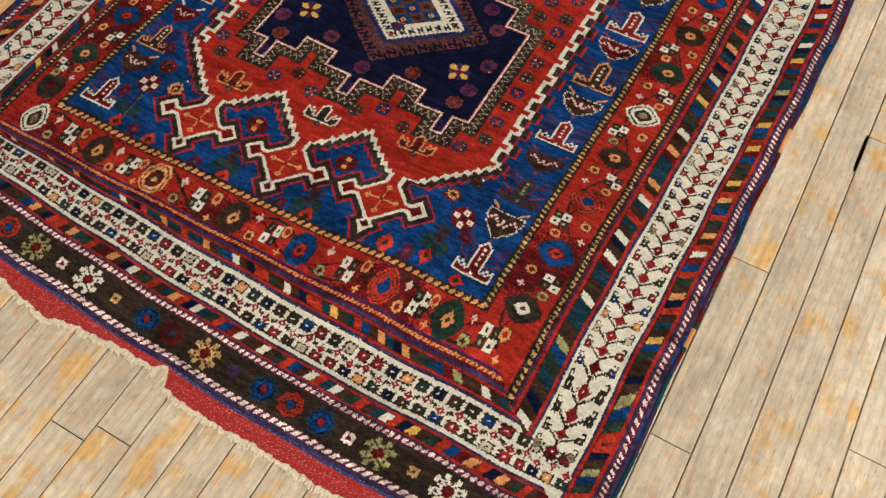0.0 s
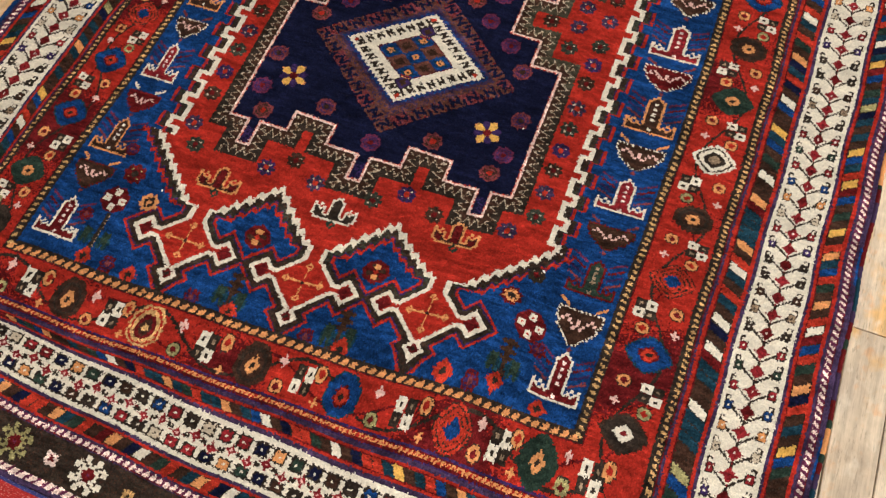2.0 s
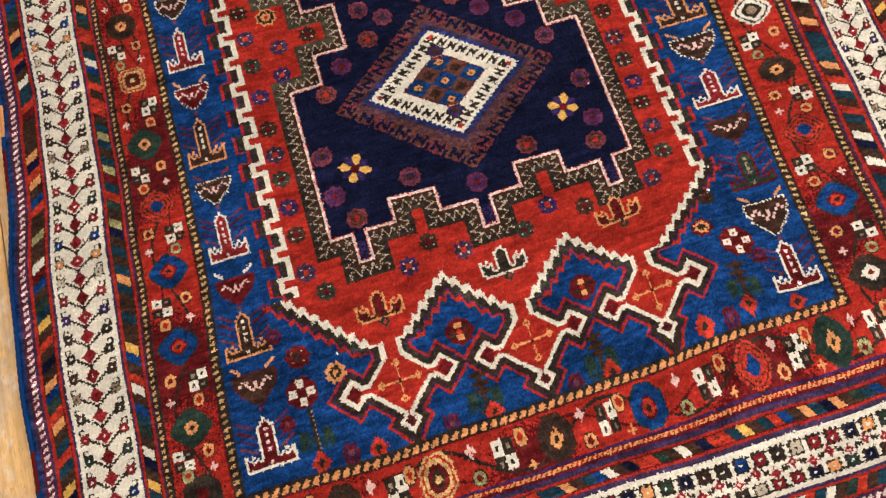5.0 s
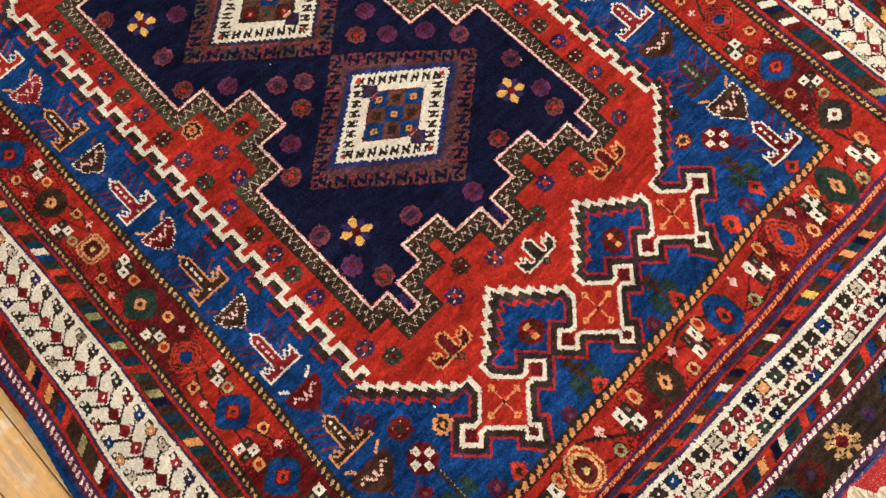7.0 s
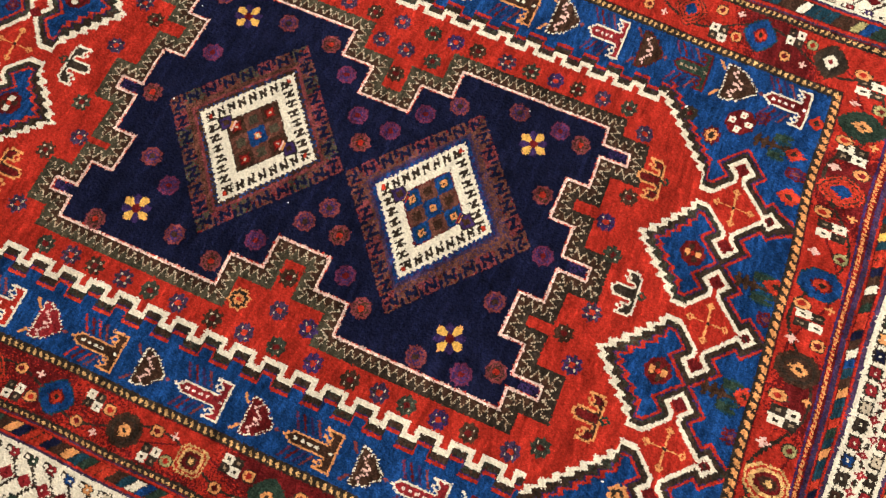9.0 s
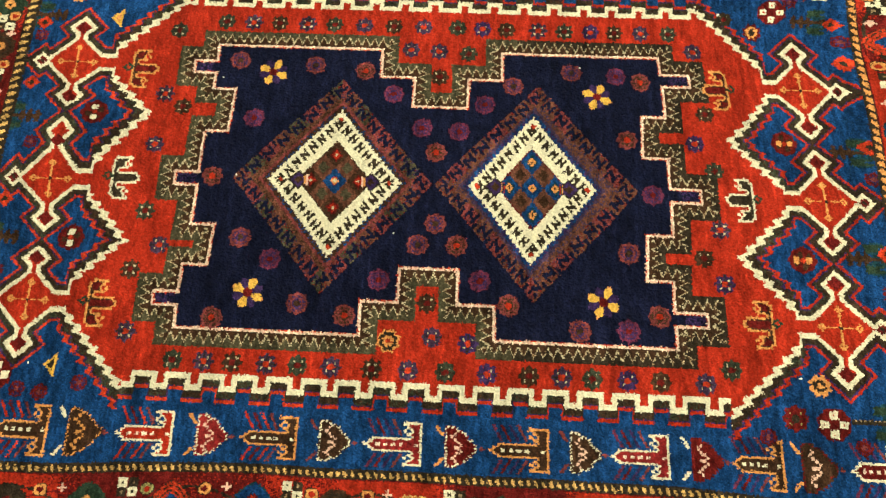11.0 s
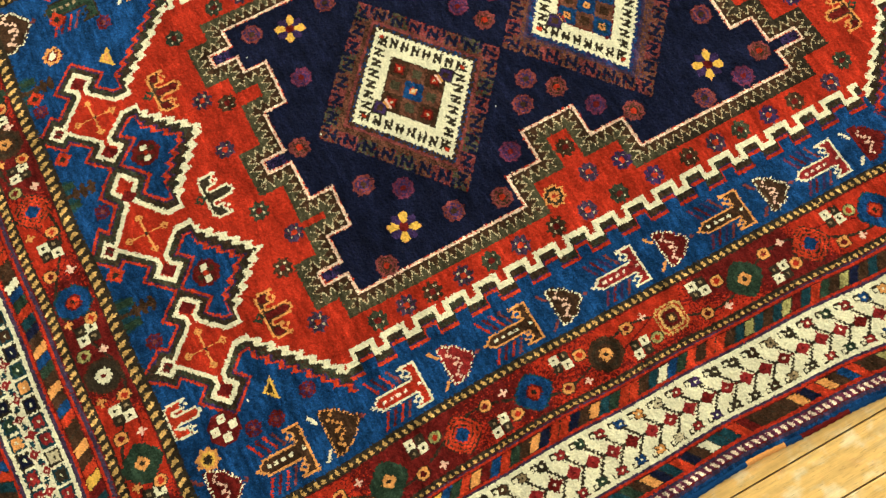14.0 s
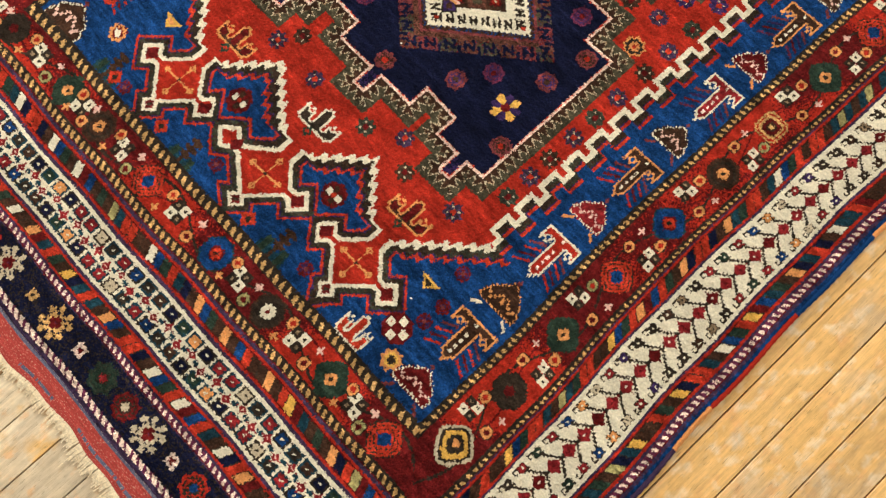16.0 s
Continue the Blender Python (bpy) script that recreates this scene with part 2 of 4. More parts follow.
def art(text, u, v, wide, tall, owner, dyes, turn=0, rim=None, dotted=False):
    """A motif knotted from a small chart with cells wide by tall; dyes maps the chart's letters. rim: the dye of a thin outline."""
    rows = text.split()
    h, w = len(rows), max(map(len, rows))
    p = Patch(u, v, max(h * tall, w * wide) / 2 + 8, owner, turn)
    c = np.floor(p.x / wide + w / 2).astype(int)
    r = np.floor(h / 2 - p.y / tall).astype(int)
    ok = (c >= 0) & (c < w) & (r >= 0) & (r < h)
    chart = np.array([list(row.ljust(w, ".")) for row in rows])
    got = np.where(ok, chart[np.clip(r, 0, h - 1), np.clip(c, 0, w - 1)], ".")
    for letter, dye in dyes.items():
        p.fill(got == letter, dye)
    if rim:
        inside = got != "."
        core = ~grow(~inside, 2)
        edge = inside & ~core
        if dotted:
            edge &= np.mod(np.floor((p.x + p.y * 0.9) / 3.6), 2) == 0
        p.fill(edge, rim)


def tri(x):
    return np.abs(x - np.floor(x) - 0.5) * 4 - 1


def rosette(u, v, r, parent, rim, eye, dots="pale", name="rosette"):
    """Small eight-lobed flower with four pale dots."""
    p = Patch(u, v, r + 6, motif(name, parent))
    edge = r * (0.9 + 0.1 * np.cos(8 * p.a))
    p.fill(p.r < edge, rim)
    p.fill((p.r < edge * 0.86) & (np.abs(np.sin(4 * p.a)) < 0.16), "brown")
    p.fill(p.r < r * 0.3, eye)
    for k in range(4):
        a = math.pi / 4 + k * math.pi / 2
        d = np.maximum(np.abs(p.x - r * 0.55 * math.cos(a)), np.abs(p.y - r * 0.55 * math.sin(a)))
        p.fill(d < 1.6, dots)


def star_rosette(u, v, r, parent, rim, inner, eye):
    """Lobed flower outlined in one dye, with a second dye and an eye."""
    p = Patch(u, v, r + 6, motif("rosette", parent))
    edge = r * (0.93 + 0.07 * np.cos(8 * p.a))
    p.fill(p.r < edge, rim)
    p.fill((p.r < edge * 0.78) & (np.cos(8 * p.a) < 0.75), inner)
    p.fill((np.abs(p.r - r * 0.5) < 1.7) & (np.cos(8 * p.a) < 0), rim)
    p.fill(p.r < r * 0.28, eye)


def flower(u, v, r, parent, a, b, eye, turn=0.0):
    """Flower with eight petals in two alternating dyes."""
    p = Patch(u, v, r + 6, motif("flower", parent))
    k = np.floor((p.a + turn) / (math.pi / 4) + 0.5).astype(int)
    edge = r * (0.9 + 0.1 * np.cos(8 * (p.a + turn)))
    p.fill((p.r < edge) & (k % 2 == 0), a)
    p.fill((p.r < edge * 0.96) & (k % 2 == 1), b)
    p.fill((p.r > r * 0.9) & (p.r < edge) & (k % 2 == 0), "orange")
    p.fill(p.r < r * 0.27, eye)


def nested(u, v, r, parent, dyes, shape="oct", name="octagon", turn=0, squash=1.0):
    """Nested outlines, from the outside in: pairs of a share of r and a dye."""
    p = Patch(u, v, r * 1.35 + 6, motif(name, parent), turn, squash)
    d = {"oct": p.oct, "dia": p.l1 * 0.72, "sq": np.maximum(np.abs(p.x), np.abs(p.y)), "lob": p.oct * (1 + 0.07 * np.cos(8 * p.a)), "hex": 0.42 * p.l1 + 0.45 * p.oct, "box": np.maximum(np.maximum(np.abs(p.x), np.abs(p.y)), p.l1 * 0.6)}[shape] + 1.2 * ((np.floor(p.x / 5.0) + np.floor(p.y / 5.0)) % 2)
    for share, dye in dyes:
        p.fill(d < r * share, dye)


def knots(mm):
    return max(1, round(mm / KNOT))


# ---- blue ground and the red hexagonal field with its pendants
BLUE = motif("corner_ground", None, "indigo blue knotted wool ground")
INNER_U, INNER_V = 540.0, 828.0
fill((AU < INNER_U + 9) & (AV < INNER_V + 9), "blue", BLUE)

PENDANTS = (-248.0, -6.0, 230.0)
TIPS = ((-80, 718), (80, 718), (0, 788))




def slip(u, v):
    """How far the pendants stand off the even spacing, at either end."""
    spots = (-248, -124, -6, 112, 230)
    return np.where(v > 0, np.interp(u, spots, (-4, -10, -10, 17, 10)), np.interp(u, spots, (8, 3, 2, 0, -2)))


def flank_edge(v):
    """Half width of the red field with its crenels."""
    q = np.where(U < 0, np.mod((v - 98.9) / 59.2 + 0.5, 1), np.mod((v - 20.6) / 60.0 + 0.5, 1)) - 0.5
    return np.where(U < 0, 369, 383) + np.where(np.abs(q) < 0.11, np.where(U < 0, 21, 16), 0)


def diamond(x, y, r):
    return np.abs(UP - x) + np.abs(AV - y) < r


def field_shape(mm):
    """The red field, with its toothed ends and hanging pendants, grown by some mm."""
    reach = min(mm, 7 + 0.15 * mm)
    side = np.maximum(np.maximum(flank_edge(V - reach), flank_edge(V + reach)), flank_edge(V)) + mm
    teeth = 6.5 * tri(U / 18.0)
    out = (AU < side) & (AV < 520) | (AV >= 520) & (AV < 527 + (388 - AU) * 0.98 + teeth + 1.5 * mm) & (AV < 644 + 0.4 * mm)
    for apex in (-124.0, 112.0):
        out &= ~((AV > np.where(V > 0, 559, 550) + np.abs(UP - apex) * 0.94 + teeth + 1.5 * mm) & (np.abs(UP - apex) < 103))
    for c in PENDANTS:
        out |= (np.abs(UP - c) < 12 + 0.85 * mm) & (AV > 600) & (AV < 690) | diamond(c, 718, 56 + 1.1 * mm)
        for dx, dy in TIPS:
            out |= diamond(c + dx, dy, (10 if dx == 0 else 17) + 1.1 * mm)
        out |= (np.abs(UP - c) < 76) & (np.abs(AV - 718) < 5 + 0.7 * mm)
    return out


UP = U - slip(U, V)
hexa = field_shape(0.0)
fill(hexa, "red", 0)
IVORY_LINE = motif("zigzag_outline", None, "ivory stepped outline")
DARK_LINE = motif("dark_outline", None, "dark brown outline edged with a red line")
r1, r2, r25, r3 = field_shape(9.6), field_shape(21.5), field_shape(24.0), field_shape(30.0)
fill(r3 & ~r2, "scarlet", DARK_LINE)
fill(r3 & ~r2 & (V < 200), "red", DARK_LINE)
fill(r25 & ~r2, "violet", DARK_LINE)
fill(r2 & ~r1, "brown", DARK_LINE)
fill(r2 & ~r1 & (np.sin(U / 29.0 + 2 * np.sin(V / 41.0)) + np.sin(V / 37.0) + 0.9 * (V > 0) + 0.5 * rng.normal(0, 1, (NV, NU)) > 0.9), "moss", DARK_LINE)
fill(r2 & ~r1 & (rng.random((NV, NU)) < 0.3), "umber", DARK_LINE)
fill(r1 & ~hexa, "ivory", IVORY_LINE)
for c in PENDANTS:
    for s in (-1, 1):
        for dx, dy in TIPS:
            nested(c + float(slip(c, s)) + dx, s * dy, 8 if dx == 0 else 11, 0, [(1.0, "dark_red"), (0.5, "brown" if dx == 0 else "dark_red")], "dia", "corner_box")
        cross = motif("cross", 0, "fine golden cross")
        p = Patch(c + float(slip(c, s)), s * 718, 46, cross)
        p.fill((np.minimum(np.abs(p.x), np.abs(p.y)) < 1.5) & (p.l1 < 38), "orange")
        for k in range(4):
            a = k * math.pi / 2
            q = np.abs(np.abs(p.x - 32 * math.cos(a)) + np.abs(p.y - 32 * math.sin(a)) - 6.5) < 1.9
            p.fill(q, "orange")
        p.fill(p.l1 < 4, "brown")
# blue arrowheads between the pendants
for s in (-1, 1):
    for apex in (-122.0, 112.0):
        p = Patch(apex + float(slip(apex, s)), s * 664, 32, motif("rosette", BLUE))
        p.fill(p.oct < 24 + 2 * np.cos(8 * p.a), "dark_red")
        p.fill((p.oct < 17) & (np.mod(p.a, math.pi / 2) < 0.8), "umber")
        for q in (-1, 1):
            p.fill(np.maximum(np.abs(p.x - (0 if s < 0 else q * 11)), np.abs(p.y - (q * 11 if s < 0 else 0))) < 5.5, "orange" if s < 0 else "ivory")
        p.fill(p.l1 < 6, "scarlet")

# ---- the dark medallion
MED = motif("medallion", None, "deep navy knotted wool medallion")
med = (AU < 287) & (AV < np.where(V > 0, 445, 432)) & ~((AU > 225) & (AV < 122)) & ~((AU > 160) & (AV < 56))
for c, half, top, s in ((-127.0, 46, 386, -1), (114.0, 48, 386, -1), (-135.0, 43, 399, 1), (143.0, 51, 399, 1)):
    med &= ~((np.abs(U - c) < half) & (AV > top) & (V * s > 0))
slots = np.zeros_like(med)
for c in (-238.0, -5.0, 239.0):
    slots |= (np.abs(U - c) < 10) & (AV > 400) & (AV < 488)
med |= slots


edge1, edge2, band = grow(med, 1, True), grow(med, 3, True), grow(med, knots(36), True)
BAND = motif("medallion_border", None, "brown and green border with ivory zigzag")
depth = np.full((NV, NU), 99.0)
for n in range(knots(36), 2, -1):
    depth[grow(med, n, True)] = n * KNOT
slope_v, slope_u = np.gradient(np.minimum(depth, 40))
zig = 21 + 9 * tri(np.where(np.abs(slope_v) > np.abs(slope_u), U, V) / 17.0)
belt = band & ~edge2
fill(belt, "umber", BAND)
fill(belt & (depth > zig) & (V > -150), "sage", BAND)
fill(belt & (depth > zig) & (V <= -150), "brown", BAND)
fill(belt & (np.abs(depth - zig) < 2.1), "taupe", BAND)
fill(belt & (np.abs(depth - zig) < 1.3), "pale", BAND)
fill(edge2 & ~med, "pink", BAND)
fill(edge2 & ~edge1 & (rng.random((NV, NU)) < 0.55), "blush", BAND)
fill(edge1 & ~med & (rng.random((NV, NU)) < 0.55), "scarlet", BAND)
fill(med, "navy", MED)
fill(slots & (AV > 452) & (rng.random((NV, NU)) < 0.4), "violet", MED)

for s in (-1, 1):                                   # the two hooked diamonds
    D = motif("hooked_diamond", MED, "hooked diamond in purple, brown and green")
    y0 = 193.0 if s > 0 else -188.0
    a, b = U / 219 + (V - y0) / 189, U / 219 - (V - y0) / 189
    m, along = np.maximum(np.abs(a), np.abs(b)), np.where(np.abs(a) > np.abs(b), b * np.sign(a), -a * np.sign(b))
    k = np.floor(along * 3.9)
    q, d = along * 3.9 - k, (m - 0.79) / 0.21
    out = (m < 1.0) & ~((q > 0.82) & (d > 0.5))
    block = np.mod(k + np.where(np.abs(a) > np.abs(b), 0, 1) * 2 + np.where(a > 0, 1, 0), 3)
    for n, dye in enumerate(("auburn", "sage", "rose") if s > 0 else ("auburn", "rose", "auburn")):
        fill(out & (block == n), dye, D)
    fill(out & (rng.random((NV, NU)) < 0.14) & (m > 0.79), "dark_red", D)
    fill(out & (rng.random((NV, NU)) < 0.08) & (m > 0.79), "plum", D)
    hook = (d > 0) & ((q > 0.08) & (q < 0.24) & (d < 0.82) | (q >= 0.2) & (q < 0.6) & (np.abs(d - 0.86 + q * 0.9) < 0.13) | (q > 0.52) & (q < 0.68) & (d > 0.16) & (d < 0.9))
    fill(hook & (m < 1.0), "navy", D)
    fill((m < 0.81), "auburn", D)
    fill((m < 0.81) & (rng.random((NV, NU)) < 0.3), "plum" if s < 0 else "umber", D)
    I = motif("ivory_diamond", MED, "ivory diamond with dark hooks")
    y0, tall = (188.0, 125) if s > 0 else (-181.0, 118)
    a, b = U / 149 + (V - y0) / tall, U / 149 - (V - y0) / tall
    m, along = np.maximum(np.abs(a), np.abs(b)), np.where(np.abs(a) > np.abs(b), b * np.sign(a), -a * np.sign(b))
    fill(m < 1.15, "plum" if s < 0 else "rose", D)
    fill(m < 1.09, "violet" if s < 0 else "umber", D)
    fill((m < 1.09) & (rng.random((NV, NU)) < (0.6 if s < 0 else 0.25)), "blue", D)
    rim = m < 1.0 + 0.02 * tri(along * 9)
    fill(rim, "ivory", I)
    k = np.floor(along * 4.4)
    q, d = along * 4.4 - k, (m - 0.69) / 0.29
    hook = (np.abs(along) < 0.9) & (d > 0) & ((q > 0.08) & (q < 0.3) & (d < 0.8) & (d > 0.04) | (q >= 0.22) & (q < 0.66) & (np.abs(d - 0.84 + q * 0.8) < 0.15) | (q > 0.54) & (q < 0.76) & (d > 0.16) & (d < 0.84))
    fill(hook, "brown", I)
    for c in (-1, 1):
        nested(c * 130, y0, 4.5, I, [(1, "scarlet")], "dia", "dot")
        nested(0, y0 + c * 102, 4.5, I, [(1, "scarlet")], "dia", "dot")
    fill(m < 0.565, "umber" if s > 0 else "dark_red", I)
    check = motif("checker", I, "chequer of red, green and blue diamonds")
    i, j = np.floor((a + 0.54) / 0.36).astype(int), np.floor((b + 0.54) / 0.36).astype(int)
    inside = m < 0.54
    odd = (i + j) % 2 == 1
    ca, cb = np.mod(a + 0.54, 0.36) - 0.18, np.mod(b + 0.54, 0.36) - 0.18
    cell = np.maximum(np.abs(ca), np.abs(cb))
    fill(inside, "umber" if s > 0 else "blue", check)
    fill(inside & odd, "auburn", check)
    fill(inside & odd & (cell < 0.09), "sage" if s > 0 else "umber", check)
    fill(inside & ~odd & (cell < 0.10), "dark_red" if s > 0 else "teal", check)
    fill(inside & (i == 1) & (j == 1), "blue", check)
    fill(inside & ~odd & (cell < 0.065), "red" if s > 0 else "orange", check)
    fill(inside & (i == 1) & (j == 1) & (cell < 0.06), "orange", check)
    fill(inside & ~odd & (cell < 0.025), "pale" if s > 0 else "umber", check)
    for c in (-1, 1):
        v = Patch(0, y0 + c * 68, 24, motif("vase", I))
        v.fill(v.l1 < 21, "brown")
        v.fill(v.l1 < 17, "violet")
        v.fill(v.l1 < 9, "umber")
        v.fill((np.abs(v.y * c + 12) < 2) & (np.abs(v.x) < 9), "orange")
        v.fill((np.abs(v.y * c + 16) < 2) & (np.abs(v.x) < 12), "red" if s < 0 else "pink")

for u, v in ((-213, -311), (199, -302), (-222, 322), (231, 333)):
    flower(u, v, 30, MED, "yellow", "violet", "dark_red", 0.4)
navy_flowers = (-183, -92, -226, -144, -266, -268, -262, -353, -234, -408, -120, -356, -5, -403, 107, -360, 251, -253, 246, -343, 234, -392,
                217, -140, 174, -86, -118, -46, -77, -4, 113, -41, 67, 0, 256, 401, 127, 357, 1, 420, -119, 351, -158, 290, -270, 382, -238, 232,
                -188, 89, -256, 146, -119, 25, 190, 92, 240, 150, 250, 250, 118, 30)
for n in range(0, len(navy_flowers), 2):
    k = (n // 2) % 3
    star_rosette(navy_flowers[n], navy_flowers[n + 1], 21, MED, ("purple", "rose", "rose")[k], ("violet", "umber", "violet")[k], ("dark_red", "red", "umber")[k])

# small dotted flowers strewn over the red field
column = (440, 385, 335, 275, 220, 162, 91, 28, -36, -108, -180, -236, -288, -348, -404, -480)
red_flowers = [(-348, y) for y in column] + [(346, y) for y in (440, 385, 332, 275, 220, 160, 100, 40, -28, -78, -126, -189, -241, -294, -345, -402, -462)]
red_flowers += [(-297, -73), (-228, 0), (-288, -10), (287, -52), (292, 62), (232, 4), (290, 6)]
red_flowers += [(-322, -524), (-170, -525), (-123, -490), (-68, -521), (49, -520), (104, -488), (168, -512), (306, -508)]
red_flowers += [(321, 533), (174, 541), (147, 501), (63, 540), (-74, 537), (-140, 498), (-188, 541), (-302, 531)]
for n, (u, v) in enumerate(red_flowers):
    rosette(u, v, 19, 0, ("moss", "plum", "umber", "violet" if v < 0 else "plum")[n * 7 % 4], ("dark_red", "scarlet")[n % 2])
nested(-298, 66, 20, 0, [(1.0, "orange"), (0.82, "brown"), (0.5, "orange"), (0.25, "scarlet")], "lob", "rosette")

CROWN = """
......oo......
.....oiio.....
.....oiio.....
o.o..oiio..o.o
oo.o.oiio.o.oo
oioo.oiio.ooio
oiio.oiio.oiio
oiioooiioooiio
.oooooooooooo."""
for s, rows in ((-1, ((-240, 578, "orange"), (-8, 562, "ivory"), (222, 540, "orange"))), (1, ((-253, 583, "orange"), (-9, 584, "ivory"), (229, 588, "orange")))):
    for u, v, dye in rows:
        art(CROWN, u, s * v, 6.2, 5.8, motif("crown", 0, "small outlined crown"), {"o": "brown" if dye == "ivory" else "umber", "i": "brown" if dye == "ivory" else "dark_red"}, 0 if s < 0 else 2, dye)
        nested(u + 3, s * (v + 32), 8, 0, [(1, "green"), (0.5, "scarlet")], "dia", "leaf")

# ---- towers and bowls up the two blue flanks
TOWER = """
.......o.......
......oio......
.....oiiio.....
.....oijio.....
.....oiiio.....
.....oijio.....
.....oiiio.....
.....oijio.....
.....oiiio.....
.....oijio.....
o.o..oiiio..o.o
oo.o.oiiio.o.oo
oioioiiiiioioio
oiiiiiijiiiiiio
ooooooooooooooo"""
BOWL = """
ddddddddddddddd
diiiiiiiiiiiiid
diiwiiiiiiiwiid
diwiwiiwiiwiwid
.diiiwiwiwiiid.
.diiiiwiwiiiid.
..diiiiiiiiid..
...diiiiiiid...
....diiiiid....
.....diiid.....
......ddd......"""
# (v of the centre, kind, height, outline, body)
flank = [(-753, "T", 86, "ivory", "dark_red"), (-660, "B", 58, "umber", "umber"), (-560, "T", 84, "orange", "umber"), (-478, "B", 52, "umber", "dark_red"),
         (-368, "T", 96, "ivory", "crimson"), (-278, "B", 52, "ivory", "umber"), (-168, "T", 100, "orange", "umber"), (-72, "B", 54, "ivory", "dark_red"),
         (42, "T", 98, "ivory", "crimson"), (140, "B", 54, "ivory", "umber"), (252, "T", 98, "orange", "umber"), (348, "B", 54, "ivory", "crimson"),
         (464, "T", 98, "ivory", "red"), (568, "B", 60, "orange", "umber"), (676, "T", 94, "orange", "umber"), (776, "B", 54, "ivory", "dark_red")]
flank_r = [(-740, "T", 92, "ivory", "dark_red"), (-648, "B", 70, "ivory", "umber"), (-545, "T", 74, "dark_red", "green"), (-458, "B", 54, "umber", "umber"),
           (-352, "T", 86, "ivory", "crimson"), (-258, "B", 58, "ivory", "umber"), (-150, "T", 92, "orange", "umber"), (-62, "B", 58, "ivory", "dark_red"),
           (40, "T", 92, "ivory", "crimson"), (140, "B", 56, "ivory", "umber"), (242, "T", 94, "orange", "umber"), (345, "B", 56, "ivory", "dark_red"),
           (450, "T", 94, "ivory", "red"), (556, "B", 58, "orange", "umber"), (690, "T", 100, "brown", "green"), (796, "B", 56, "ivory", "umber")]
for u, rows in ((-478, flank), (480, flank_r)):
    for v, kind, tall, rim, body in rows:
        if kind == "T":
            for sx in (-1, 1):                       # red and violet dashes beside each tower
                for n in range(4):
                    p = Patch(u + sx * 33, v - 6 + 14 * n, 22, motif("dash", BLUE))
                    p.fill((np.abs(p.y - sx * p.x * 0.55) < 2.4) & (np.abs(p.x) < 15), ("rose", "violet" if v < 100 else "scarlet", "dark_red", "purple" if v < 100 else "red")[n])
            art(TOWER, u, v, 5.7, tall / 15, motif("tower", BLUE, "outlined tower on a toothed base"), {"o": body, "i": body, "j": "blush" if rim == "ivory" else "ivory" if rim == "orange" else "taupe"}, 0, rim)
        else:
            art(BOWL, u, v, 5.5, tall / 11, motif("bowl", BLUE, "dotted bowl with a zigzag"), {"d": body, "i": body, "w": "pink" if rim in ("ivory", "umber") else "orange"}, 0, rim if rim != "umber" else "dark_red", True)
            for sx in (-1, 1):
                p = Patch(u + sx * 32, v + tall / 2 + 10, 16, motif("leaf", BLUE))
                p.fill((np.abs(p.y - sx * p.x * 0.7) < 3.4) & (np.abs(p.x) < 9), ("orange", "ivory", "rose")[int(abs(v)) % 3])
            p = Patch(u, v - tall / 2 - 6, 8, motif("bud", BLUE))
            p.fill(p.l1 < 6, "rose")
# flowers and plants in the blue corners


def four_squares(u, v, r):
    p = Patch(u, v, r + 8, motif("rosette", BLUE, "red flower with four ivory squares"))
    p.fill(p.oct < r, "dark_red")
    q = r * 0.58
    for x, y in ((0, q), (0, -q), (q, 0), (-q, 0)):
        d = np.maximum(np.abs(p.x - x), np.abs(p.y - y))
        p.fill(d < r * 0.25, "ivory")
        p.fill(d < 1.5, "scarlet")


def shrub(u, v, s, thin=False):
    p = Patch(u, v, 44, motif("shrub", BLUE, "dark brown and green shrub"))
    wob = 3 * np.cos(p.x * 0.5) + 3 * np.cos(p.y * 0.43)
    if thin:
        p.fill((np.abs(p.x) < 4) & (np.abs(p.y) < 40), "brown")
        p.fill((np.abs(p.x - 3) < 1.5) & (np.abs(p.y) < 38) & (np.mod(p.y, 8) < 4), "taupe")
    else:
        p.fill((np.abs(p.x) < 10 + wob) & (np.abs(p.y) < 36), "umber")
    p.fill((np.abs(p.x) < 32) & (np.abs(p.y - s * 16) < 12 + wob) & (np.abs(p.x) > 3), "teal")
    p.fill((np.abs(np.abs(p.x) - 20) < 7) & (np.abs(p.y - s * 12) < 15 + wob), "green")


def wedge(u, v, dye, edge):
    p = Patch(u, v, 26, motif("leaf", BLUE))
    p.fill((p.y > -9) & (p.y < 14 - np.abs(p.x)) , edge)
    p.fill((p.y > -5) & (p.y < 8 - np.abs(p.x)), dye)


rosette(-398, -626, 23, BLUE, "dark_red", "brown", "olive")
nested(-342, -670, 18, BLUE, [(1, "orange"), (0.62, "brown"), (0.3, "orange")], "lob", "rosette")
four_squares(-405, -689, 27)
shrub(-399, -758, -1, True)
rosette(385, -578, 18, BLUE, "brown", "dark_red")
nested(356, -638, 19, BLUE, [(1, "dark_red"), (0.7, "orange"), (0.4, "brown")], "lob", "rosette")
four_squares(405, -678, 28)
shrub(384, -752, -1)
for u, v in ((-112, -776), (98, -784), (115, 800), (-135, 798), (349, 793)):
    shrub(u, v, 1 if v > 0 else -1)
for u, v in ((-400, -808), (-304, -810), (-103, -812), (110, -814), (291, -806), (380, -796), (462, -806), (190, 800), (-60, 800), (330, 800), (-330, 812), (462, 720)):
    nested(u, v, 13, BLUE, [(1, "scarlet"), (0.42, "brown")], "dia", "bud")
